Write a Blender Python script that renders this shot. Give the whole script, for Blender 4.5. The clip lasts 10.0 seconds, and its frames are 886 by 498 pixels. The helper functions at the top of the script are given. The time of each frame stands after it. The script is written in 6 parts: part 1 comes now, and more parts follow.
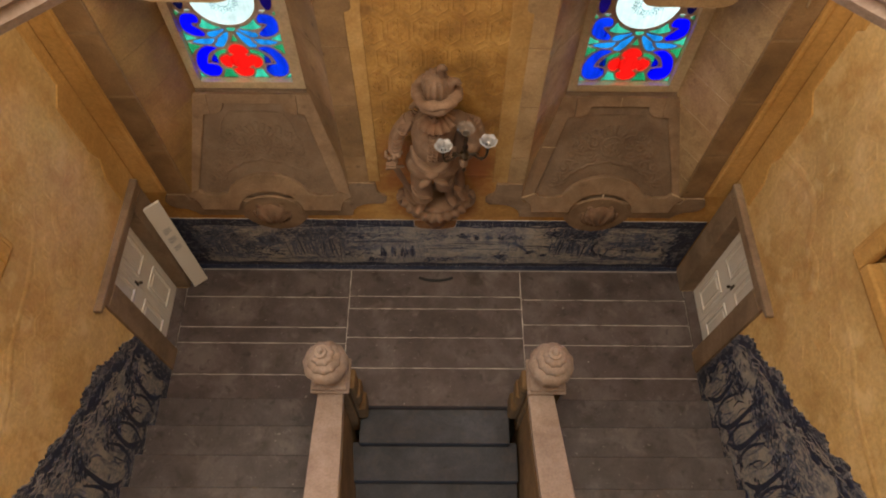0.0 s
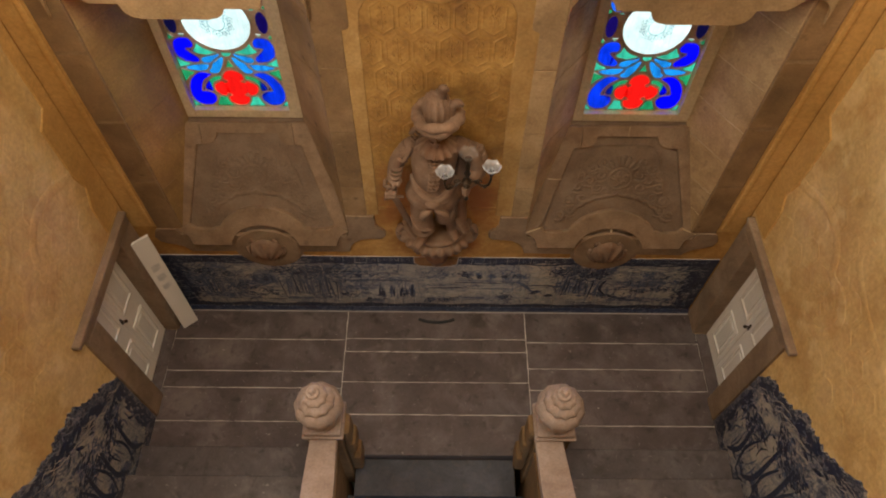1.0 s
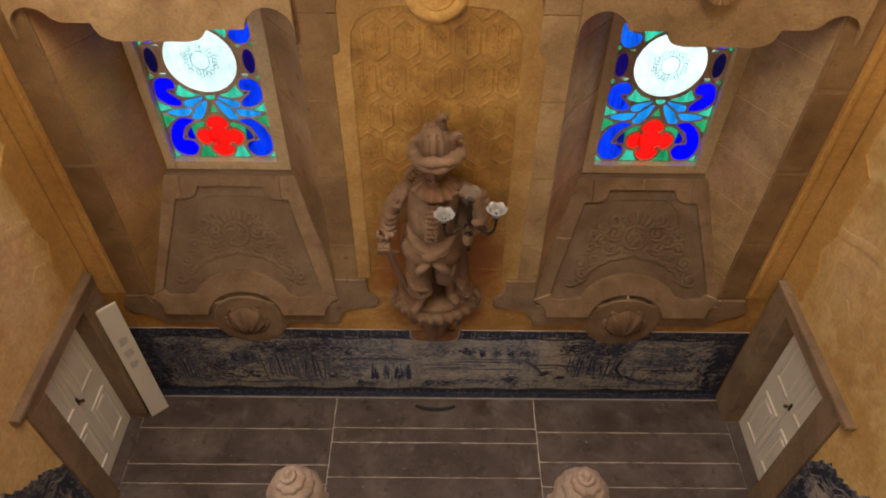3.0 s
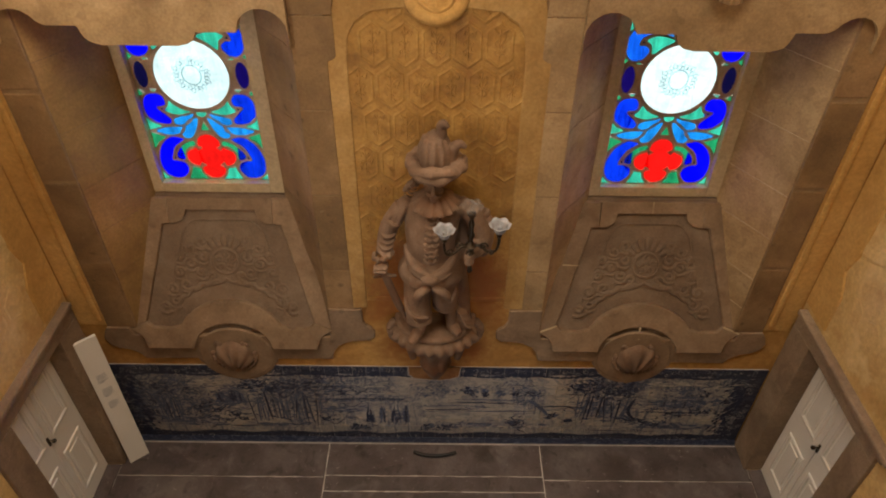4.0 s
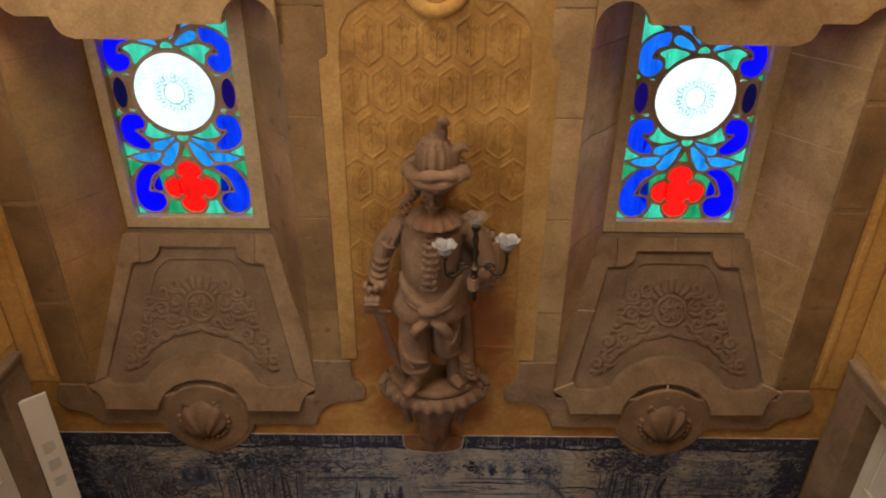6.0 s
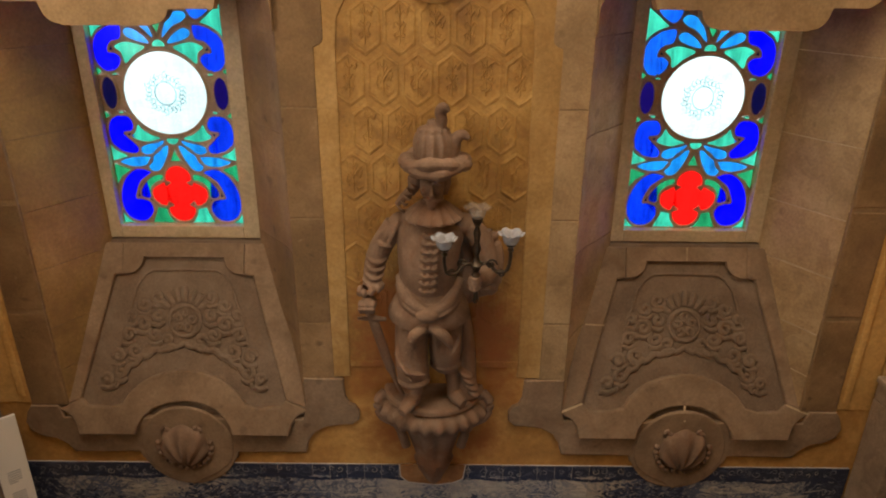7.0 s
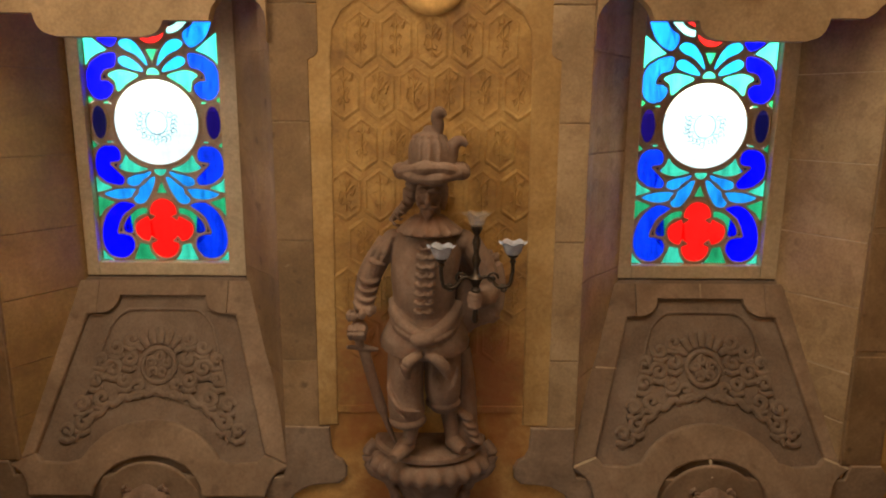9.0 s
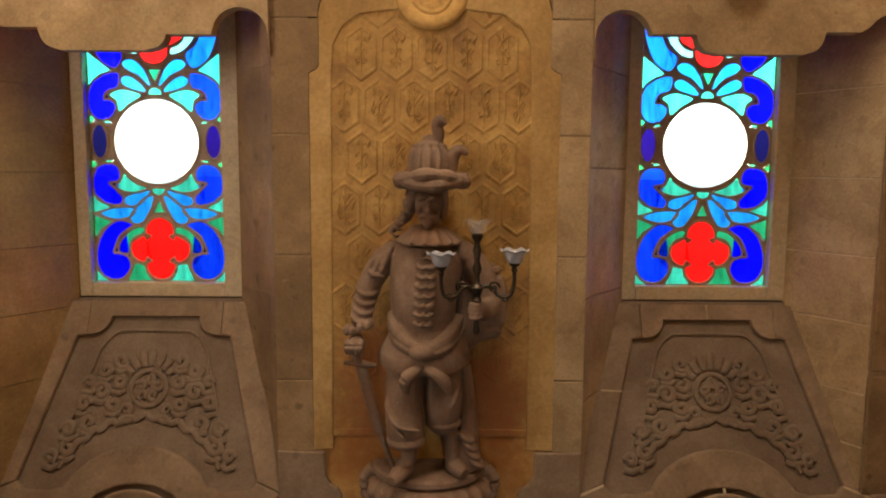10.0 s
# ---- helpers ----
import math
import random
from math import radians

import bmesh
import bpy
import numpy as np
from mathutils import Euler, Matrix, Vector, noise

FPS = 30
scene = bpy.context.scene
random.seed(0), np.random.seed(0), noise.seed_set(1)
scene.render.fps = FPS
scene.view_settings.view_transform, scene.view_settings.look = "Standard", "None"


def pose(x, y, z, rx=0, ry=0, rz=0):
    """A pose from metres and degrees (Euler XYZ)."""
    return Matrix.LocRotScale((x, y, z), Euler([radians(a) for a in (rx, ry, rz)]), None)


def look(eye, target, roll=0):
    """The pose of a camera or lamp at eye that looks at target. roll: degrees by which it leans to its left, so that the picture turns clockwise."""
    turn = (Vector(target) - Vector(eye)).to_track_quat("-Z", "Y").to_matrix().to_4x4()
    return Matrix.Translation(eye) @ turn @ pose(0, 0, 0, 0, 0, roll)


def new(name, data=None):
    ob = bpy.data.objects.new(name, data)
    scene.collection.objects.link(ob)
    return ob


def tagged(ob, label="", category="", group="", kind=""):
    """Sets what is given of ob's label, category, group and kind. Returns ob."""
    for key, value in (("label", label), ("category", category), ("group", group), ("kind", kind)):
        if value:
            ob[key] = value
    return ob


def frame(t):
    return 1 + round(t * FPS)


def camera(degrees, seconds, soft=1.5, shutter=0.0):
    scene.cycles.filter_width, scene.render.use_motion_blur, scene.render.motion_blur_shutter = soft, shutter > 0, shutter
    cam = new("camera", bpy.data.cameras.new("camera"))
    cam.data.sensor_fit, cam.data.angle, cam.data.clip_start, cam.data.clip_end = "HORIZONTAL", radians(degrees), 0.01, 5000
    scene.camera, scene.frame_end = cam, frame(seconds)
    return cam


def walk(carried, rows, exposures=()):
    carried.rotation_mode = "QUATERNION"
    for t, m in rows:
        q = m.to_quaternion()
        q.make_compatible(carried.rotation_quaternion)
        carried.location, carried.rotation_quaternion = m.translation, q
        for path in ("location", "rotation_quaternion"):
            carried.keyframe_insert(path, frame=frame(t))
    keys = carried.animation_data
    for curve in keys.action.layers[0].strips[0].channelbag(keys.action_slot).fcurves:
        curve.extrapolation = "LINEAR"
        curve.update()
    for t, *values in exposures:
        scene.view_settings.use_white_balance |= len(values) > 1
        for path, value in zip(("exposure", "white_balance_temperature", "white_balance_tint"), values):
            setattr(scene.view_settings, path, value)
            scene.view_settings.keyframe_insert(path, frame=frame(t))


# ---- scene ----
cam = camera(66.7, 10.0, soft=2.0)
PATH = [
    (0, (0.024, -4.113, 7.972), (0.039, -3.146, 6.221), 1.2),
    (0.5, (0.025, -4.12, 7.78), (0.038, -3.085, 6.068), 1.1),
    (1, (0.025, -4.133, 7.566), (0.036, -3.021, 5.903), 1.0),
    (1.5, (0.027, -4.146, 7.357), (0.037, -2.963, 5.744), 0.9),
    (2, (0.033, -4.162, 7.133), (0.042, -2.904, 5.579), 0.8),
    (2.5, (0.036, -4.172, 6.916), (0.045, -2.845, 5.419), 0.8),
    (4, (0.043, -4.19, 6.22), (0.049, -2.661, 4.931), 0.7),
    (4.5, (0.049, -4.191, 5.981), (0.053, -2.602, 4.767), 0.65),
    (5, (0.052, -4.188, 5.744), (0.055, -2.539, 4.612), 0.6),
    (5.5, (0.051, -4.174, 5.52), (0.053, -2.472, 4.469), 0.6),
    (7, (0.06, -4.122, 4.74), (0.059, -2.279, 3.965), 0.5),
    (7.5, (0.063, -4.103, 4.542), (0.063, -2.225, 3.854), 0.45),
    (8, (0.066, -4.087, 4.347), (0.066, -2.177, 3.754), 0.4),
    (8.5, (0.069, -4.072, 4.176), (0.07, -2.136, 3.674), 0.4),
    (9, (0.071, -4.058, 4.003), (0.073, -2.1, 3.601), 0.4),
    (9.5, (0.074, -4.046, 3.845), (0.075, -2.07, 3.536), 0.4),
    (10, (0.074, -4.032, 3.692), (0.074, -2.044, 3.478), 0.4),
]
EXPOSURES = [(0, 3.0), (10, 3.0)]
walk(cam, [(t, look(eye, target, roll)) for t, eye, target, roll in PATH], EXPOSURES)

# ---------------- world, lamps ----------------
world = bpy.data.worlds.new("world")
scene.world = world
world.use_nodes = True
wn = world.node_tree.nodes
sky = wn.new("ShaderNodeTexSky")
sky.sky_type = "NISHITA"
sky.sun_disc = False
sky.sun_elevation = radians(38)
sky.sun_rotation = radians(79)
sky.air_density = 1.0
sky.dust_density = 1.0
world.node_tree.links.new(sky.outputs["Color"], wn["Background"].inputs["Color"])
wn["Background"].inputs["Strength"].default_value = 0.15

sun = new("sun", bpy.data.lights.new("sun", "SUN"))
sun.data.energy = 2.0
sun.data.angle = radians(0.6)
sun.data.color = (1.0, 0.95, 0.87)
sun.matrix_world = look((30, 6, 24), (0, 0, 0))   # falls on the garden from the east

def area_lamp(name, eye, target, sx, sy, watts, colour):
    la = bpy.data.lights.new(name, "AREA")
    la.shape = "RECTANGLE"
    la.size, la.size_y, la.energy, la.color = sx, sy, watts, colour
    ob = new(name, la)
    ob.matrix_world = look(eye, target)
    return ob

# daylight lamps: west in its window; roof (over the stairwell), rear and entrance added for unseen openings
area_lamp("added_roof_light", (0.25, -2.75, 9.93), (0.25, -2.75, 0), 4.8, 2.8, 64, (1.0, 0.86, 0.68))
area_lamp("added_rear_light", (-0.9, -9.4, 4.3), (2.9, 0, 4.4), 1.7, 2.4, 1.2, (1.0, 0.865, 0.69))
area_lamp("west_window_light", (-3.46, -2.5, 4.6), (3.0, -1.2, 4.4), 1.2, 1.8, 14.0, (1.0, 0.88, 0.73))
area_lamp("added_entrance_light", (0, -9.4, -1.2), (0, -2.0, -1.0), 1.7, 2.4, 9, (0.62, 0.8, 1.0))

# ---------------- small builders ----------------
def part(name, bm, material, parent=None, label=""):
    bmesh.ops.recalc_face_normals(bm, faces=bm.faces)
    me = bpy.data.meshes.new(name)
    bm.to_mesh(me)
    bm.free()
    mats = material if isinstance(material, (list, tuple)) else [material]
    for m in mats:
        me.materials.append(m)
    ob = new(name, me)
    if parent is not None:
        ob.parent = parent
    if label:
        ob["label"] = label
    return ob

def smooth(ob, degrees=40):
    me = ob.data
    me.shade_smooth()
    me.set_sharp_from_angle(angle=radians(degrees))
    return ob

def thing(name, label, category, group="", kind="", at=(0, 0, 0)):
    ob = new(name)
    ob.empty_display_size = 0.1
    ob.location = at
    return tagged(ob, label, category, group, kind)

def add_box(bm, x0, x1, y0, y1, z0, z1, bevel=0.0, m=None):
    geo = bmesh.ops.create_cube(bm, size=1.0)
    vs = geo["verts"]
    for v in vs:
        v.co = Vector(((x0 + x1) / 2 + v.co.x * (x1 - x0), (y0 + y1) / 2 + v.co.y * (y1 - y0), (z0 + z1) / 2 + v.co.z * (z1 - z0)))
        if m is not None:
            v.co = m @ v.co
    if bevel > 0:
        es = list({e for v in vs for e in v.link_edges})
        bmesh.ops.bevel(bm, geom=es, offset=bevel, segments=2, profile=0.5, affect="EDGES")
    return bm

def box(*a, **k):
    return add_box(bmesh.new(), *a, **k)

def arc(cx, cz, r, a0, a1, n=8):
    return [(cx + r * math.cos(radians(a0 + (a1 - a0) * i / n)), cz + r * math.sin(radians(a0 + (a1 - a0) * i / n))) for i in range(n + 1)]

def add_prism(bm, pts, place, d0, d1, bevel=0.0, segments=2):
    """Extrudes an outline: place(u, v, d) gives the point; d0 is the seen front, d1 the back."""
    front = [bm.verts.new(place(u, v, d0)) for u, v in pts]
    back = [bm.verts.new(place(u, v, d1)) for u, v in pts]
    f = bm.faces.new(front)
    bm.faces.new(back[::-1])
    n = len(pts)
    for i in range(n):
        bm.faces.new((front[i], back[i], back[(i + 1) % n], front[(i + 1) % n]))
    if bevel > 0:
        bm.normal_update()
        bmesh.ops.bevel(bm, geom=list(f.edges), offset=bevel, segments=segments, profile=0.5, affect="EDGES", clamp_overlap=True)
    return bm

def prism(*a, **k):
    return add_prism(bmesh.new(), *a, **k)

def on_back(x, z, d):
    """A point of the back wall: d metres proud of it."""
    return Vector((x, -d, z))

def add_lathe(bm, profile, centre, n=24, lobes=0, depth=0.0, m=None, twist=0.0):
    """A turned body round a vertical axis; lobes scallop it."""
    rings = []
    for r, z in profile:
        ring = []
        for i in range(n):
            a = 2 * math.pi * i / n
            k = 1 + (depth * math.cos(lobes * a + twist * z) if lobes and r > 0.012 else 0)
            p = Vector((centre[0] + r * k * math.cos(a), centre[1] + r * k * math.sin(a), centre[2] + z))
            ring.append(bm.verts.new(m @ p if m is not None else p))
        rings.append(ring)
    for a, b in zip(rings, rings[1:]):
        for i in range(n):
            bm.faces.new((a[i], a[(i + 1) % n], b[(i + 1) % n], b[i]))
    bm.faces.new(rings[0][::-1])
    bm.faces.new(rings[-1])
    return bm

def add_tube(bm, pts, radii, n=8, squash=1.0, up=(0, 0, 1)):
    """A tapered tube along points."""
    pts = [Vector(p) for p in pts]
    rings = []
    for i, p in enumerate(pts):
        d = (pts[min(i + 1, len(pts) - 1)] - pts[max(i - 1, 0)]).normalized()
        ref = Vector(up) if abs(d.dot(Vector(up))) < 0.95 else Vector((0, 1, 0))
        a = d.cross(ref).normalized()
        b = a.cross(d).normalized()
        r = radii[i] if isinstance(radii, (list, tuple)) else radii
        rings.append([bm.verts.new(p + (a * math.cos(2 * math.pi * k / n) + b * squash * math.sin(2 * math.pi * k / n)) * r) for k in range(n)])
    for a, b in zip(rings, rings[1:]):
        for i in range(n):
            bm.faces.new((a[i], a[(i + 1) % n], b[(i + 1) % n], b[i]))
    bm.faces.new(rings[0][::-1])
    bm.faces.new(rings[-1])
    return bm

def curve_pts(ctrl, n=6):
    """Catmull-Rom through control points of any dimension."""
    c = [Vector(p) for p in ctrl]
    out = []
    for i in range(len(c) - 1):
        p0, p1, p2, p3 = c[max(i - 1, 0)], c[i], c[i + 1], c[min(i + 2, len(c) - 1)]
        for k in range(n):
            t = k / n
            out.append(0.5 * ((2 * p1) + (p2 - p0) * t + (2 * p0 - 5 * p1 + 4 * p2 - p3) * t * t + (3 * p1 - p0 - 3 * p2 + p3) * t ** 3))
    out.append(c[-1])
    return out

# ---------------- materials ----------------
def material(name):
    m = bpy.data.materials.new(name)
    m.use_nodes = True
    return m, m.node_tree.nodes, m.node_tree.links, m.node_tree.nodes["Principled BSDF"]

def ramp(nodes, stops):
    r = nodes.new("ShaderNodeValToRGB")
    el = r.color_ramp.elements
    while len(el) < len(stops):
        el.new(0.5)
    for e, (p, c) in zip(el, stops):
        e.position, e.color = p, (*c, 1)
    return r

def noise_node(nodes, links, coord, scale, detail=6, rough=0.6, distortion=0.0):
    n = nodes.new("ShaderNodeTexNoise")
    n.inputs["Scale"].default_value, n.inputs["Detail"].default_value = scale, detail
    n.inputs["Roughness"].default_value, n.inputs["Distortion"].default_value = rough, distortion
    links.new(coord, n.inputs["Vector"])
    return n

def mix(nodes, links, fac, a, b, mode="MIX"):
    m = nodes.new("ShaderNodeMix")
    m.data_type, m.blend_type = "RGBA", mode
    for sock, val in ((m.inputs["Factor"], fac), (m.inputs[6], a), (m.inputs[7], b)):
        if isinstance(val, bpy.types.NodeSocket):
            links.new(val, sock)
        elif isinstance(val, (int, float)):
            sock.default_value = val
        else:
            sock.default_value = (*val, 1)
    return m.outputs[2]

def mathn(nodes, links, op, a, b=0.0, clamp=False):
    n = nodes.new("ShaderNodeMath")
    n.operation, n.use_clamp = op, clamp
    for sock, val in zip(n.inputs, (a, b)):
        if isinstance(val, bpy.types.NodeSocket):
            links.new(val, sock)
        else:
            sock.default_value = val
    return n.outputs[0]

def bump(nodes, links, shader, height, strength, distance):
    b = nodes.new("ShaderNodeBump")
    b.inputs["Strength"].default_value, b.inputs["Distance"].default_value = strength, distance
    links.new(height, b.inputs["Height"])
    links.new(b.outputs["Normal"], shader.inputs["Normal"])

def mineral(name, dark, mid, light, big=1.3, fine=38.0, rough=0.85, relief=0.004, stain=None, stain_amount=0.5, island=0.0, spots=0.0, swirl=1.0):
    """Stone or plaster: broad patches, fine grain, stains, pits and relief."""
    m, n, l, s = material(name)
    pos = n.new("ShaderNodeNewGeometry").outputs["Position"]
    a = noise_node(n, l, pos, big, 8, 0.62, 0.4 * swirl)
    col = ramp(n, [(0.3, dark), (0.5, mid), (0.72, light)])
    l.new(a.outputs["Fac"], col.inputs["Fac"])
    f = noise_node(n, l, pos, fine, 6, 0.7)
    g = ramp(n, [(0.25, (0.72, 0.72, 0.72)), (0.75, (1.18, 1.18, 1.18))])
    l.new(f.outputs["Fac"], g.inputs["Fac"])
    out = mix(n, l, 1.0, col.outputs["Color"], g.outputs["Color"], "MULTIPLY")
    if stain is not None:
        st = noise_node(n, l, pos, big * 2.3, 9, 0.7, 1.2 * swirl)
        sr = ramp(n, [(0.5, (0, 0, 0)), (0.68, (1, 1, 1))])
        l.new(st.outputs["Fac"], sr.inputs["Fac"])
        k = mathn(n, l, "MULTIPLY", sr.outputs["Color"], stain_amount)
        out = mix(n, l, k, out, stain)
    if spots > 0:
        v = noise_node(n, l, pos, 9.0, 2, 0.4)
        vr = ramp(n, [(0.66, (0, 0, 0)), (0.74, (1, 1, 1))])
        l.new(v.outputs["Fac"], vr.inputs["Fac"])
        out = mix(n, l, mathn(n, l, "MULTIPLY", vr.outputs["Color"], spots), out, tuple(c * 0.45 for c in dark))
    if island > 0:
        oi = n.new("ShaderNodeObjectInfo").outputs["Random"]
        k = mathn(n, l, "ADD", mathn(n, l, "MULTIPLY", oi, island), 1 - island / 2)
        out = mix(n, l, 1.0, out, k, "MULTIPLY")
    l.new(out, s.inputs["Base Color"])
    s.inputs["Roughness"].default_value = rough
    h = mathn(n, l, "ADD", mathn(n, l, "MULTIPLY", f.outputs["Fac"], 0.4), a.outputs["Fac"])
    bump(n, l, s, h, 0.6, relief)
    return m

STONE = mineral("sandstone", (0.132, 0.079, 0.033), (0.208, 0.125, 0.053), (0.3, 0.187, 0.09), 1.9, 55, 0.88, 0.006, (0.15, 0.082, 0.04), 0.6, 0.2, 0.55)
WEATHERED = mineral("weathered_panel_stone", (0.12, 0.078, 0.048), (0.17, 0.115, 0.073), (0.23, 0.162, 0.108), 2.4, 60, 0.88, 0.005, (0.15, 0.09, 0.05), 0.5)
CARVED = mineral("carved_brown_stone", (0.115, 0.065, 0.037), (0.18, 0.109, 0.066), (0.26, 0.166, 0.107), 3.4, 60, 0.85, 0.004, (0.15, 0.068, 0.03), 0.5)
PLASTER = mineral("ochre_plaster", (0.42, 0.252, 0.078), (0.61, 0.417, 0.166), (0.73, 0.545, 0.275), 1.3, 26, 0.9, 0.012, (0.42, 0.225, 0.07), 0.6, swirl=0.0)
OCHRE_DEEP = mineral("deep_ochre_plaster", (0.3, 0.145, 0.033), (0.43, 0.225, 0.055), (0.56, 0.33, 0.1), 1.4, 24, 0.9, 0.007, (0.3, 0.14, 0.035), 0.6)
PLASTER_PALE = mineral("pale_ochre_plaster", (0.4, 0.22, 0.055), (0.51, 0.295, 0.085), (0.62, 0.39, 0.14), 1.2, 30, 0.9, 0.005, (0.35, 0.18, 0.05), 0.4, swirl=0.0)
BORDER_OCHRE = mineral("ochre_border_stucco", (0.28, 0.156, 0.046), (0.39, 0.23, 0.072), (0.49, 0.31, 0.118), 1.8, 34, 0.9, 0.006, (0.26, 0.13, 0.035), 0.6, swirl=0.3)
RUST = mineral("rust_stained_plaster", (0.2, 0.09, 0.03), (0.29, 0.14, 0.05), (0.36, 0.2, 0.09), 4, 30, 0.9, 0.006)
GILT = mineral("golden_ochre_stucco", (0.2, 0.098, 0.021), (0.35, 0.188, 0.042), (0.52, 0.31, 0.085), 3.2, 42, 0.7, 0.022, (0.25, 0.115, 0.025), 0.7)
FLAG = mineral("grey_brown_flagstone", (0.052, 0.036, 0.034), (0.085, 0.063, 0.059), (0.15, 0.122, 0.116), 2.0, 45, 0.6, 0.004, (0.075, 0.06, 0.05), 0.5, 0.25, 0.4)
SILLSTONE = mineral("pinkish_tan_stone", (0.15, 0.095, 0.053), (0.222, 0.145, 0.084), (0.3, 0.204, 0.126), 2.0, 50, 0.88, 0.005, (0.15, 0.085, 0.045), 0.5, 0.15, 0.35)
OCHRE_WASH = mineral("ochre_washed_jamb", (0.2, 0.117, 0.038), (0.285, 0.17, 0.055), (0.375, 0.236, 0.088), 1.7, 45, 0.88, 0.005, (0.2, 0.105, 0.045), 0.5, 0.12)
# worn step stone with the blue sheen of daylight mixed into its colour
SHEENSTEP = mineral("worn_step_blue_sheen", (0.034, 0.035, 0.043), (0.052, 0.055, 0.068), (0.085, 0.088, 0.106), 2.1, 45, 0.72, 0.003, (0.1, 0.085, 0.075), 0.4, 0.1, 0.3)
STEPSTONE = mineral("worn_step_stone", (0.055, 0.042, 0.04), (0.086, 0.07, 0.067), (0.142, 0.122, 0.118), 2.1, 45, 0.6, 0.004, (0.1, 0.085, 0.075), 0.4, 0.1, 0.3)
MORTAR = mineral("pale_mortar", (0.3, 0.27, 0.24), (0.5, 0.46, 0.41), (0.64, 0.59, 0.54), 5, 60, 0.95, 0.004)
GROUT = mineral("grey_tile_grout", (0.22, 0.2, 0.18), (0.3, 0.275, 0.25), (0.38, 0.35, 0.32), 5, 60, 0.9, 0.001)
FINIAL = mineral("pale_weathered_stone", (0.25, 0.185, 0.15), (0.34, 0.26, 0.215), (0.42, 0.33, 0.28), 3, 50, 0.9, 0.006, (0.25, 0.17, 0.11), 0.4)
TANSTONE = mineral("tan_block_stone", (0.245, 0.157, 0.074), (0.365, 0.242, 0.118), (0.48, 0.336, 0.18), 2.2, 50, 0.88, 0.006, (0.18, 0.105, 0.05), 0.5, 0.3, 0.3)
DOORSTONE = mineral("grey_brown_door_stone", (0.17, 0.114, 0.07), (0.25, 0.173, 0.11), (0.33, 0.238, 0.155), 1.8, 55, 0.88, 0.005, (0.12, 0.075, 0.045), 0.5)
WHITE = mineral("white_paint", (0.72, 0.67, 0.6), (0.78, 0.74, 0.67), (0.82, 0.79, 0.73), 1.5, 400, 0.3, 0.0005)
GLOSSWHITE = mineral("glossy_white_paint", (0.74, 0.69, 0.62), (0.79, 0.75, 0.68), (0.82, 0.79, 0.73), 1.5, 400, 0.16, 0.0004)
FRAMEWOOD = mineral("cream_painted_frame", (0.42, 0.32, 0.19), (0.5, 0.39, 0.24), (0.57, 0.45, 0.29), 2, 40, 0.55, 0.001)
JOINT = mineral("tan_joint_mortar", (0.3, 0.21, 0.12), (0.46, 0.34, 0.2), (0.58, 0.45, 0.29), 4, 60, 0.95, 0.003)
JOINT_DARK = mineral("brown_joint_mortar", (0.15, 0.09, 0.042), (0.22, 0.14, 0.068), (0.3, 0.2, 0.1), 4, 60, 0.95, 0.003)

def add_stains(m, spots, colour):
    """Brown stains, each a ragged round patch at its place: (x, y, z, radius, strength)."""
    n, l = m.node_tree.nodes, m.node_tree.links
    sh = n["Principled BSDF"]
    out = sh.inputs["Base Color"].links[0].from_socket
    pos = n.new("ShaderNodeNewGeometry").outputs["Position"]
    rag = noise_node(n, l, pos, 14.0, 5, 0.65).outputs["Fac"]
    for x, y, z, r, k in spots:
        d = n.new("ShaderNodeVectorMath")
        d.operation = "DISTANCE"
        d.inputs[1].default_value = (x, y, z)
        l.new(pos, d.inputs[0])
        f = n.new("ShaderNodeMapRange")
        f.interpolation_type = "SMOOTHSTEP"
        f.inputs["From Min"].default_value, f.inputs["From Max"].default_value = r, 0.0
        l.new(mathn(n, l, "ADD", d.outputs["Value"], mathn(n, l, "MULTIPLY", mathn(n, l, "SUBTRACT", rag, 0.5), r * 1.3)), f.inputs["Value"])
        out = mix(n, l, mathn(n, l, "MULTIPLY", f.outputs["Result"], k), out, colour)
    l.new(out, sh.inputs["Base Color"])
add_stains(FLAG, ((0.53, -0.15, 0, 0.2, 0.85), (-0.80, -0.09, 0, 0.07, 0.9), (-0.76, -0.17, 0, 0.06, 0.9), (1.9, -0.3, 0, 0.25, 0.5), (-2.2, -0.75, 0, 0.3, 0.5), (0.1, -0.8, 0, 0.5, 0.4), (2.6, -1.2, 0, 0.3, 0.5), (-1.9, -1.3, 0, 0.3, 0.45)), (0.03, 0.018, 0.012))
add_stains(FLAG, ((-2.6, -0.62, 0, 0.35, 0.4), (-2.9, -1.25, 0, 0.4, 0.45), (3.0, -0.9, 0, 0.3, 0.4), (1.4, -1.3, 0, 0.3, 0.3), (-1.6, -0.2, 0, 0.3, 0.3)), (0.22, 0.18, 0.165))
add_stains(STEPSTONE, ((1.8, -2.05, 0.17, 0.12, 0.8), (2.4, -2.4, 0.34, 0.1, 0.7), (-1.9, -2.4, 0.34, 0.1, 0.7), (-2.6, -2.8, 0.51, 0.14, 0.6), (0.05, -2.35, -0.34, 0.07, 0.5), (2.9, -2.2, 0.17, 0.2, 0.4)), (0.04, 0.028, 0.022))

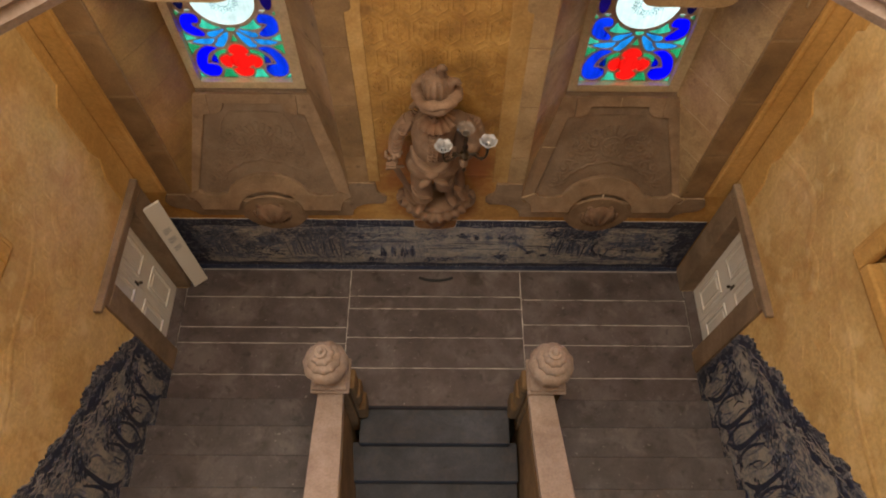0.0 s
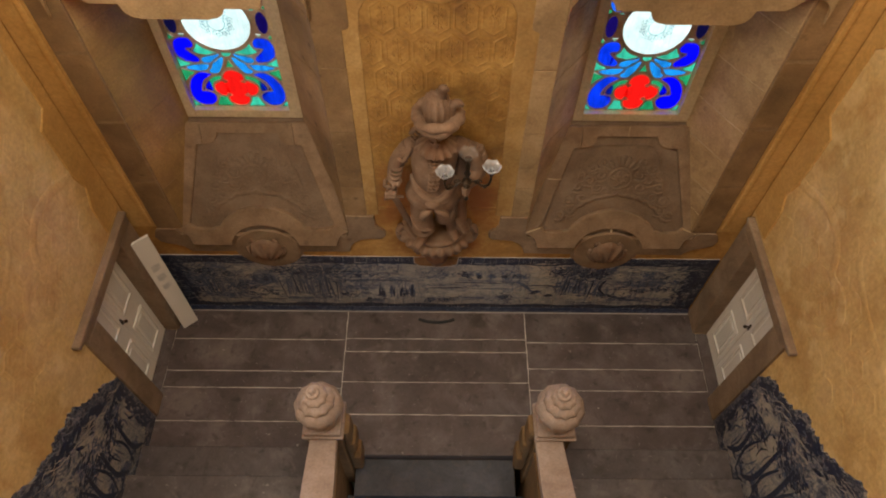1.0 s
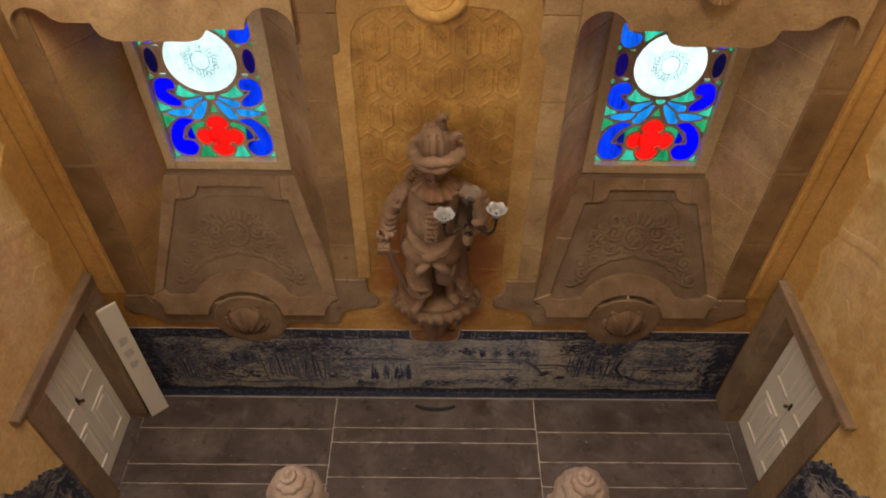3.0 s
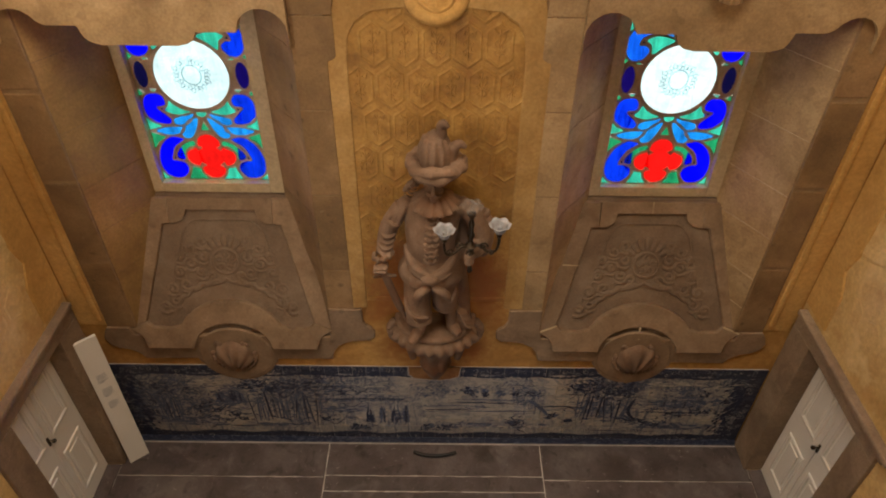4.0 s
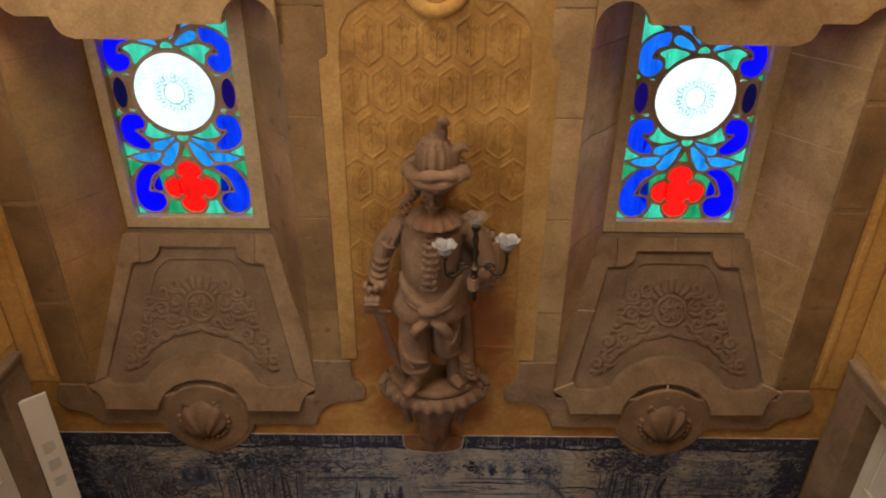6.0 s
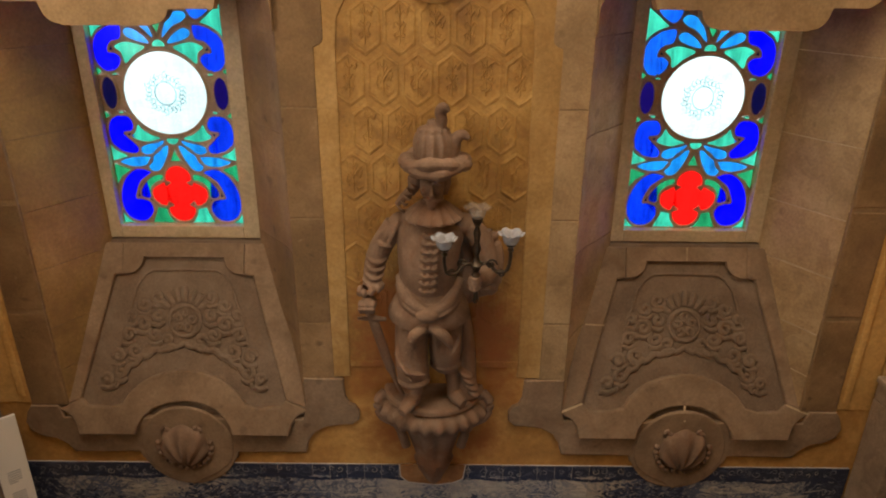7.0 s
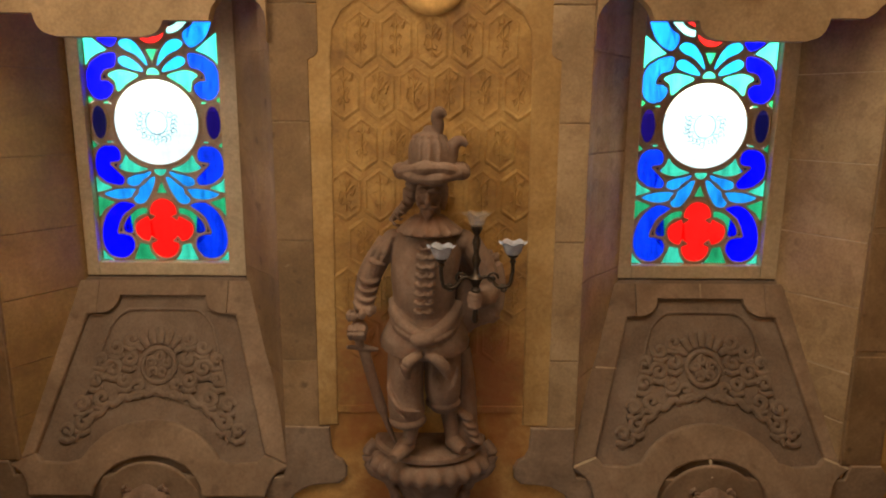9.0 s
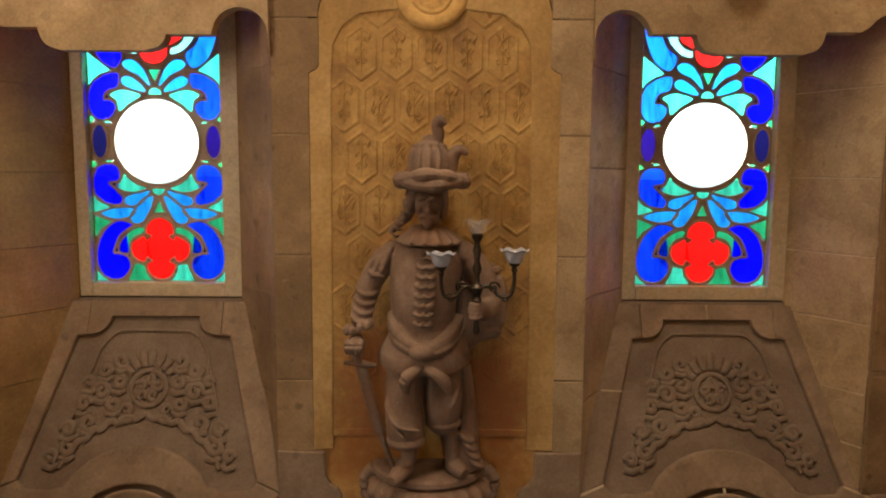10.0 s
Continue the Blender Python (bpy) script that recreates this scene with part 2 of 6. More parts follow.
def add_chips(m, colour, low, high, scale=30.0, swirl=0.6):
    """Small pale chips and drips scattered over a stone."""
    n, l = m.node_tree.nodes, m.node_tree.links
    sh = n["Principled BSDF"]
    out = sh.inputs["Base Color"].links[0].from_socket
    pos = n.new("ShaderNodeNewGeometry").outputs["Position"]
    r = ramp(n, [(low, (0, 0, 0)), (high, (1, 1, 1))])
    l.new(noise_node(n, l, pos, scale, 4, 0.6, swirl).outputs["Fac"], r.inputs["Fac"])
    l.new(mix(n, l, mathn(n, l, "MULTIPLY", r.outputs["Color"], 0.7), out, colour), sh.inputs["Base Color"])
for m in (FLAG, STEPSTONE):
    add_chips(m, (0.026, 0.018, 0.015), 0.58, 0.72, 7.0)
    add_chips(m, (0.16, 0.13, 0.118), 0.58, 0.74, 4.2)
    add_chips(m, (0.36, 0.32, 0.29), 0.66, 0.73, 26.0)
add_chips(PLASTER, (0.4, 0.235, 0.08), 0.5, 0.76, 2.6, 0.0)
add_chips(PLASTER, (0.74, 0.56, 0.28), 0.55, 0.74, 3.6, 0.0)
add_chips(OCHRE_DEEP, (0.3, 0.14, 0.035), 0.55, 0.72, 4.0)
add_chips(STONE, (0.46, 0.34, 0.2), 0.69, 0.8, 7.0)
add_stains(CARVED, ((0, -0.1, 1.3, 0.3, 0.7), (-0.2, -0.2, 1.7, 0.2, 0.5), (0.2, -0.2, 1.7, 0.2, 0.5), (-0.3, -0.2, 2.4, 0.25, 0.4), (0.3, -0.1, 2.3, 0.25, 0.45), (0.0, -0.4, 3.4, 0.2, 0.5)), (0.16, 0.06, 0.02))
add_chips(CARVED, (0.34, 0.24, 0.16), 0.66, 0.8, 12.0)
# ---------------- the shell of the stair hall ----------------
HALF = 3.24      # half the hall's width
CX = 1.855       # centre of each window bay from the middle of the hall
TOP = 10.0

bm = bmesh.new()
add_box(bm, -0.93, 0.93, 0.02, 0.62, -3.2, TOP)
for s in (-1, 1):
    def bx(a, b, *r):
        add_box(bm, min(s * a, s * b), max(s * a, s * b), *r)
    bx(0.93, HALF, 0.02, 0.62, -3.2, 1.62)
    bx(2.73, HALF, 0.02, 0.62, 1.62, TOP)
    bx(0.93, 2.73, 0.02, 0.62, 5.05, TOP)
    bx(0.93, 1.12, 0.62, 0.95, 1.62, TOP)
    bx(2.70, HALF + 0.4, 0.62, 0.95, -3.2, TOP)
    bx(1.12, 2.70, 0.62, 0.95, 1.62, 2.40)
    bx(1.12, 2.70, 0.62, 0.95, 5.2, TOP)
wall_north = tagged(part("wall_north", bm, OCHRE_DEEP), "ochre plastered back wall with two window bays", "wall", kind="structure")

def side_wall(s, name):
    bm = bmesh.new()
    def bx(y0, y1, z0, z1, x0=HALF, x1=HALF + 0.4):
        add_box(bm, min(s * x0, s * x1), max(s * x0, s * x1), y0, y1, z0, z1)
    bx(-0.30, 0.62, -3.2, TOP)
    bx(-1.18, -0.30, 1.88, TOP)
    bx(-1.18, -0.30, -3.2, -0.01)
    bx(-1.80, -1.18, -3.2, TOP)
    bx(-3.20, -1.80, -3.2, 3.62)
    bx(-3.20, -1.80, 5.6, TOP)
    bx(-9.5, -3.20, -3.2, TOP)
    bx(-1.18, -0.30, -0.01, 1.88, HALF + 0.2, HALF + 0.4)
    bx(-3.20, -1.80, 3.62, 5.6, HALF + 0.3, HALF + 0.4)
    return tagged(part(name, bm, PLASTER), "ochre plastered side wall of the stair hall", "wall", kind="structure")

wall_west = side_wall(-1, "wall_west")
wall_east = side_wall(1, "wall_east")
# unseen rear wall, assumed, with recesses for the added rear and entrance lamps
bm = bmesh.new()
add_box(bm, -HALF - 0.4, -1.8, -9.8, -9.5, -3.2, TOP)
add_box(bm, 1.8, HALF + 0.4, -9.8, -9.5, -3.2, TOP)
add_box(bm, -1.8, 1.8, -9.8, -9.5, 5.6, TOP)
add_box(bm, -1.8, 1.8, -9.8, -9.5, 0.0, 2.6)
add_box(bm, -1.8, -0.9, -9.8, -9.5, -3.2, 0.0)
add_box(bm, 0.9, 1.8, -9.8, -9.5, -3.2, 0.0)
add_box(bm, -1.8, 1.8, -10.1, -9.8, 2.5, 5.7)
add_box(bm, -0.95, 0.95, -10.1, -9.8, -3.2, 0.1)
wall_south = tagged(part("wall_south", bm, PLASTER), "ochre plastered rear wall with tall window opening", "wall", kind="structure")
# unseen ceiling, assumed, with a recess for the added roof lamp
bm = bmesh.new()
add_box(bm, -HALF - 0.4, HALF + 0.4, -1.2, 0.95, TOP, TOP + 0.3)
add_box(bm, -HALF - 0.4, HALF + 0.4, -9.8, -4.9, TOP, TOP + 0.3)
add_box(bm, -HALF - 0.4, -2.75, -4.9, -1.2, TOP, TOP + 0.3)
add_box(bm, 2.75, HALF + 0.4, -4.9, -1.2, TOP, TOP + 0.3)
add_box(bm, -2.75, 2.75, -4.9, -1.2, TOP + 0.1, TOP + 0.3)
tagged(part("ceiling", bm, PLASTER_PALE), "pale plastered ceiling of the stair hall", "ceiling", kind="structure")
tagged(part("ground", box(-2500, 2500, -2500, 2500, -3.6, -3.2), mineral("garden_gravel", (0.17, 0.18, 0.15), (0.22, 0.23, 0.19), (0.28, 0.285, 0.25), 0.05, 2, 0.95, 0.02)), "gravel and lawn garden ground outside the hall", "ground", kind="structure")

# ---------------- landing and stairs ----------------
landing = tagged(part("landing_floor", box(-HALF, HALF, -1.83, 0.02, -0.4, -0.004), MORTAR), "grey-brown flagstone landing with pale mortar joints", "floor", kind="structure")
def ragged_slab(x0, x1, y0, y1, top):
    """A flagstone whose worn edges wander by a few millimetres."""
    pts = []
    for (ax, ay), (bx, by) in (((x0, y0), (x1, y0)), ((x1, y0), (x1, y1)), ((x1, y1), (x0, y1)), ((x0, y1), (x0, y0))):
        n = max(2, int(math.hypot(bx - ax, by - ay) / 0.07))
        for i in range(n):
            t = i / n
            w = random.uniform(-0.007, 0.005)
            mx, my = (x0 + x1) / 2, (y0 + y1) / 2
            x, y = ax + (bx - ax) * t, ay + (by - ay) * t
            pts.append((x + math.copysign(w, x - mx) * (ax == bx or i == 0), y + math.copysign(w, y - my) * (ay == by or i == 0)))
    return prism(pts, lambda u, v, d: Vector((u, v, d)), -0.05, top, bevel=0.003)
def slab_row(x0, x1, ys, cuts=()):
    for a, b in zip(ys, ys[1:]):
        xs = [x0, *cuts, x1]
        for c, d in zip(xs, xs[1:]):
            part("flagstone", ragged_slab(c + 0.008, d - 0.008, b + 0.008, a - 0.008, random.uniform(-0.001, 0.002)), FLAG, landing)
slab_row(-HALF, -1.12, (0.02, -0.44, -0.86, -1.073, -1.483, -1.86))
slab_row(-1.12, 1.11, (0.02, -0.42, -0.595, -0.99, -1.391, -1.86))
slab_row(1.11, HALF, (0.02, -0.458, -0.807, -1.082, -1.507, -1.86))

RISE, GO = 0.17, 0.362
def flight_up(s, name):
    fl = thing(name, "worn grey stone flight of steps rising beside the wall", "stairs", "upper flights", kind="structure")
    for i in range(12):
        y1 = -1.845 - GO * i
        x0, x1 = sorted((s * 1.2, s * HALF))
        b = box(x0, x1, y1 - GO - 0.03, y1 + 0.02, RISE * (i + 1) - 0.19, RISE * (i + 1), bevel=0.012)
        part("step", b, STEPSTONE, fl)
    b = prism([(-1.845, -0.4), (-1.845, 0.0), (-1.845 - GO * 12, RISE * 12 - 0.19), (-9.5, RISE * 12 - 0.19), (-9.5, RISE * 12 - 0.5), (-1.845 - GO * 12, RISE * 12 - 0.5)],
              lambda u, v, d: Vector((s * d, u, v)), 1.22, HALF)
    part("stringer", b, STEPSTONE, fl)
    part("upper_landing", box(*sorted((s * 1.2, s * HALF)), -9.5, -1.845 - GO * 12, RISE * 12 - 0.18, RISE * 12), STEPSTONE, fl)
    return fl
flight_up(-1, "upper_flight")
flight_up(1, "upper_flight")

lower = thing("lower_flight", "grey stone central flight of steps going down", "stairs", kind="structure")
for i in range(17):
    y1 = -1.842 - 0.402 * i
    w = 0.90 if i == 0 else 1.0
    part("step", box(-w, w, y1 - 0.42, y1 + 0.03 if i else y1, -0.172 * (i + 1) - 0.25, -0.172 * (i + 1), bevel=0.01), SHEENSTEP, lower)
part("nosing", box(-0.95, 0.95, -1.862, -1.80, -0.16, -0.012, bevel=0.012), FLAG, lower)
tagged(part("lower_floor", box(-HALF, HALF, -9.5, -8.2, -3.2, -2.9), STEPSTONE), "grey stone floor at the foot of the stairs", "floor", kind="structure")

# ---------------- balustrades with newels ----------------
def rail_edges(y):
    k = (-2.1 - y) / 1.07
    return 1.215 - 0.06 * k, 0.945 - 0.1 * k, 1.14 + 0.52 * k

def balustrade(s):
    ob = thing("balustrade", "sandstone parapet with smooth coping and carved newel beside the steps", "balustrade", "stair balustrades")
    ys = [-1.95, -2.5, -3.2, -4.2, -5.2, -6.2]
    def sweep(bm, inset, top, thick):
        rows = []
        for y in ys:
            xo, xi, z = rail_edges(y)
            xi = max(xi, 0.82) + (0.02 + 0.1 * min(1.2, max(0, (-2.1 - y) / 1.07)) if s > 0 else 0)
            xo = max(xo, 1.12) + (0.02 + 0.1 * min(1.2, max(0, (-2.1 - y) / 1.07)) if s > 0 else 0)
            rows.append([bm.verts.new((s * (xo - inset), y, z + top)), bm.verts.new((s * (xi + inset), y, z + top)),
                         bm.verts.new((s * (xi + inset), y, z + top - thick)), bm.verts.new((s * (xo - inset), y, z + top - thick))])
        for a, b in zip(rows, rows[1:]):
            for i in range(4):
                bm.faces.new((a[i], a[(i + 1) % 4], b[(i + 1) % 4], b[i]))
        bm.faces.new(rows[0][::-1])
        bm.faces.new(rows[-1])
        return bm
    b = sweep(bmesh.new(), 0.0, 0.0, 0.11)
    bmesh.ops.bevel(b, geom=[e for e in b.edges if abs(e.verts[0].co.y - e.verts[1].co.y) > 0.2], offset=0.025, segments=3, profile=0.5, affect="EDGES")
    part("coping", b, FINIAL, ob, "smooth pale stone coping")
    part("moulding", sweep(bmesh.new(), 0.022, -0.11, 0.07), STONE, ob)
    part("parapet_wall", sweep(bmesh.new(), 0.06, -0.18, 5.2), STONE, ob)
    part("panel_band", sweep(bmesh.new(), 0.035, -0.42, 0.10), STONE, ob)
    # newel: pier, cap, collar and finial
    cx, cy = (1.165 if s > 0 else -1.085), -1.87
    b = bmesh.new()
    add_box(b, cx - 0.17, cx + 0.17, cy - 0.16, cy + 0.16, -0.5, 1.12, bevel=0.015)
    part("pier", b, STONE, ob)
    b = bmesh.new()
    add_box(b, cx - 0.2, cx + 0.2, cy - 0.19, cy + 0.19, 1.12, 1.17, bevel=0.015)
    add_box(b, cx - 0.185, cx + 0.185, cy - 0.175, cy + 0.175, 1.17, 1.24, bevel=0.02)
    part("cap", b, FINIAL, ob)
    # side scroll bracket that faces the lower flight
    b = bmesh.new()
    for k, (w, z0, z1) in enumerate(((0.075, 0.72, 1.1), (0.105, 0.5, 0.78), (0.06, 0.25, 0.55), (0.12, -0.1, 0.3))):
        add_box(b, *sorted((cx - s * 0.17, cx - s * (0.17 + w))), cy - 0.12, cy + 0.1, z0, z1, bevel=0.03)
    part("bracket", b, STONE, ob)
    prof = [(0.12, 1.24), (0.17, 1.26), (0.15, 1.31), (0.12, 1.345), (0.16, 1.39), (0.225, 1.46), (0.247, 1.53), (0.245, 1.57), (0.222, 1.625), (0.178, 1.672)]
    prof = [(r * 0.9, z) for r, z in prof]
    b = add_lathe(bmesh.new(), prof, (cx, cy, 0), 99, lobes=11, depth=0.025, twist=6.0)
    add_lathe(b, [(0.136, 1.64), (0.161, 1.672), (0.169, 1.69), (0.16, 1.722), (0.11, 1.77)], (cx, cy, 0), 99, lobes=11, depth=0.04, twist=6.0)
    add_lathe(b, [(0.082, 1.75), (0.112, 1.772), (0.116, 1.79), (0.1, 1.82), (0.066, 1.84)], (cx, cy, 0), 99, lobes=9, depth=0.05, twist=6.0)
    smooth(part("finial", b, FINIAL, ob, "lobed bulb finial of pale stone"), 60)
    b = bmesh.new()
    pts = [(cx + (0.07 - 0.0026 * k) * math.cos(k * 0.42 + 1), cy + (0.07 - 0.0026 * k) * math.sin(k * 0.42 + 1), 1.83 + 0.0036 * k) for k in range(27)]
    add_tube(b, pts, [0.026 - 0.0004 * k for k in range(27)], 8)
    add_lathe(b, [(0.06, 1.8), (0.055, 1.85), (0.03, 1.9), (0.012, 1.93)], (cx, cy, 0), 20)
    smooth(part("finial_tip", b, FINIAL, ob, "coiled tip of the finial"), 60)
    return ob
balustrade(-1)
balustrade(1)

# ---------------- stone surrounds of the two window bays ----------------
SL = Vector((0, 0.374, 0.927))
SN = Vector((0, -0.927, 0.374))

def bay(s):
    ob = thing("window_surround", "carved sandstone window bay with scalloped head and sloping sill panel", "window surround", "window bays")
    X = lambda dx: s * (CX + dx)
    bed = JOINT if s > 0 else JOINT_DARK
    # lighter stone east, darker west: the uneven light put into the uprights' colour
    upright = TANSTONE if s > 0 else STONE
    # pilaster toward the middle, in courses
    off = 0.04 if s > 0 else 0.0      # the stucco field reaches a little further east
    def pil(z0, z1):
        pts = [(0.945, z0), (0.945, z1)]
        if z1 > 4.33:
            pts += [(0.66 + off, z1), (0.66 + off, 4.345)] + arc(0.705 + off, 4.345, 0.045, 180, 262, 5) + [(0.72 + off, 4.29)]
            if z0 > 4.29:
                pts = [(0.945, z0), (0.945, z1), (0.66 + off, z1), (0.66 + off, z0)]
            else:
                pts += [(0.72 + off, z0)]
        else:
            pts += [(0.72 + off, z1), (0.72 + off, z0)]
        part("pilaster_stone", prism([(s * a, b) for a, b in pts], on_back, 0.0, -0.06, bevel=0.006), upright, ob)
    for z0, z1 in ((1.985, 2.44), (2.447 if s > 0 else 2.442, 3.21), (3.217, 3.93), (3.937, 4.60), (4.607, 5.6)):
        pil(z0, z1)
    part("joint_bed", box(*sorted((s * (0.724 + off), s * 0.941)), 0.0035, 0.05, 1.99, 5.59), JOINT_DARK, ob)
    part("joint_bed", box(*sorted((s * 2.704, s * 2.966)), 0.0035, 0.05, 1.73, 5.59), JOINT_DARK, ob)
    for poly in ([(0.941, 0.0155), (0.952, 0.032), (0.997, 0.1225), (1.057, 0.213), (1.127, 0.288), (1.2925, 0.503), (1.2975, 0.65), (0.941, 0.65)], [(2.722, 0.0115), (2.693, 0.0335), (2.409, 0.5), (2.404, 0.65), (2.758, 0.65), (2.758, 0.034)]):
        part("joint_bed", prism([(s * a, c) for a, c in poly], lambda u, v, d: Vector((u, v, d)), 1.63, 5.05), bed if poly[0][0] > 2 else JOINT_DARK, ob)
    # strip beside the corner of the hall
    for z0, z1 in ((1.72, 2.5), (2.507, 3.3), (3.307, 4.05), (4.057, 5.6)):
        x0, x1 = sorted((s * 2.70, s * 2.97))
        part("strip_stone", box(x0, x1, 0.0, 0.05, z0, z1, bevel=0.02), STONE, ob)
    # splayed jambs, in courses
    for poly, cuts in (([(0.94, 0.012), (0.955, 0.03), (1.0, 0.12), (1.06, 0.21), (1.13, 0.285), (1.295, 0.5), (1.30, 0.66), (0.94, 0.66)], (1.62, 2.3, 2.95, 3.75, 4.35, 5.06)),
                       ([(2.72, 0.008), (2.69, 0.03), (2.405, 0.5), (2.40, 0.66), (2.76, 0.66), (2.76, 0.03)], (1.62, 2.02, 2.36, 2.8, 3.22, 3.7, 4.25, 5.06))):
        for z0, z1 in zip(cuts, cuts[1:]):
            gap = random.uniform(0.003, 0.007) if s > 0 else 0.002
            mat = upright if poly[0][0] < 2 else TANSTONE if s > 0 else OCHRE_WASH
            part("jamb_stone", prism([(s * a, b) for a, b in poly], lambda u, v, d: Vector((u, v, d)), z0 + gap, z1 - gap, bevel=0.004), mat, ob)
    # head with the scalloped lower edge
    dip = 0.012 if s > 0 else 0.03      # the two heads hang unequally
    low = [(0.945, 5.06), (0.945, 4.38)] + arc(1.11, 4.49, 0.165, 178, 30, 9) + [(1.275, 4.53 - dip), (1.525, 4.53 - dip), (1.535, 4.515 - dip * 0.6)] + arc(1.635, 4.515, 0.1, 180, 270, 6) \
        + [(1.66, 4.407), (2.16, 4.407)] + arc(2.17, 4.515, 0.1, 270, 350, 6) + [(2.28, 4.535), (2.48, 4.535)] + arc(2.66, 4.49, 0.15, 150, 0, 9) + [(2.82, 4.40), (2.82, 5.06)]
    part("valance", prism([(s * a, b) for a, b in low], on_back, 0.035, -0.05, bevel=0.018, segments=3), TANSTONE, ob)
    x0, x1 = sorted((s * 0.945, s * 2.97))
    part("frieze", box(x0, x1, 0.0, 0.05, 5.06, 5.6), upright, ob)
    b = bmesh.new()
    for k in range(9):
        a = radians(200 + 140 * k / 8)
        add_tube(b, [(X(-0.06), -0.05, 4.86), (X(-0.06) + 0.13 * math.cos(a), -0.07, 4.86 + 0.13 * math.sin(a))], [0.02, 0.035], 8)
    part("head_shell", b, STONE, ob)
    # sloping sill: bed, frame and carved panel
    part("sill_bed", prism([(0.03, 1.55), (0.03, 1.66), (0.02 + 0.48, 1.66 + 1.19), (0.6, 2.86), (0.6, 1.55)],
                           lambda u, v, d: Vector((s * d, u, v)), 0.95, 2.74), WEATHERED, ob, "recessed sloping panel with carved scrollwork")
    on_slope = lambda u, v, d: Vector((X(u), 0.0, 1.66)) + SL * v + SN * d
    st = [(-0.95, 0.03), (-0.76, 0.11), (-0.51, 1.03), (-0.445, 1.04), (-0.445, 1.27), (-0.95, 1.27)]
    bottom = [(-0.95, 0.03)] + [(-0.95 + 0.17 * math.sin(radians(a)), -0.16 + 0.19 * math.cos(radians(a))) for a in (20, 40, 60, 80)] + [(-0.775, -0.16), (-0.36, -0.16)] \
        + [(-0.345, -0.1), (-0.3, -0.03), (-0.23, 0.035), (-0.12, 0.08), (0, 0.095), (0.12, 0.08), (0.23, 0.035), (0.3, -0.03), (0.345, -0.1)] \
        + [(0.36, -0.16), (0.775, -0.16)] + [(0.95 - 0.17 * math.sin(radians(a)), -0.16 + 0.19 * math.cos(radians(a))) for a in (80, 60, 40, 20)] + [(0.95, 0.03), (0.76, 0.11), (0.71, 0.06), (0.55, 0.05)] \
        + [(0.5 * math.sin(radians(a)), -0.1 + 0.43 * math.cos(radians(a))) for a in range(66, -67, -12)] + [(-0.55, 0.05), (-0.71, 0.06), (-0.76, 0.11)]
    for name, pts in (("stile", st), ("stile", [(-a, b) for a, b in st]),
                      ("top_rail", [(-0.445, 1.04)] + arc(-0.42, 1.165, 0.125, 262, 358, 7) + [(-0.295, 1.165), (0.295, 1.165)] + arc(0.42, 1.165, 0.125, 182, 278, 7) + [(0.445, 1.04), (0.445, 1.27), (-0.445, 1.27)]),
                      ("bottom_rail", bottom)):
        part(name, prism(pts, on_slope, 0.014, -0.045, bevel=0.014), SILLSTONE, ob)
    scrollwork(ob, on_slope)
    if s > 0:      # pale mortar between the stones of the frame
        for pts in ([(-0.006, 1.168), (0.005, 1.166), (0.008, 1.268), (-0.004, 1.268)], [(-0.006, 0.097), (0.007, 0.097), (0.01, -0.02), (-0.006, -0.02)], [(-0.95, 0.035), (-0.76, 0.113), (-0.755, 0.1), (-0.94, 0.022)],
                    [(0.95, 0.035), (0.76, 0.113), (0.755, 0.1), (0.94, 0.022)], [(-0.74, 0.70), (-0.6, 0.695), (-0.6, 0.683), (-0.74, 0.69)]):
            part("mortar_joint", prism(pts, on_slope, 0.0165, 0.0), JOINT, ob)
    b = [(0.945, 1.99), (0.655, 1.985), (0.648, 1.83), (0.62, 1.775), (0.575, 1.75), (0.548, 1.70), (0.553, 1.63), (0.60, 1.585), (0.70, 1.58), (0.80, 1.565), (0.89, 1.51), (0.94, 1.43), (0.965, 1.325),
         (1.48, 1.32), (1.495, 1.26)] + arc(CX, 1.385, 0.37, 200, 340, 14) + [(2.215, 1.26), (2.23, 1.32), (2.72, 1.312), (2.765, 1.38), (2.84, 1.435), (2.93, 1.45), (3.01, 1.50), (3.04, 1.58), (3.01, 1.67), (2.97, 1.73), (2.77, 1.73), (2.74, 1.63), (0.97, 1.63), (0.945, 1.70)]
    part("backing_slab", prism([(s * a, c) for a, c in b], on_back, 0.012, -0.04, bevel=0.01), SILLSTONE, ob)
    part("boss", prism([(X(a), c) for a, c in arc(0, 1.385, 0.345, -28, 208, 26) + [(-0.27, 1.185), (-0.2, 1.125), (-0.1, 1.075), (0, 1.01), (0.1, 1.075), (0.2, 1.125), (0.27, 1.185)]], on_back, 0.02, 0.0, bevel=0.012), SILLSTONE, ob)
    b = bmesh.new()
    shell_rays(b, X(0.02), -0.018, 1.39)
    smooth(part("shell", b, CARVED, ob, "carved scallop shell"), 50)
    return ob

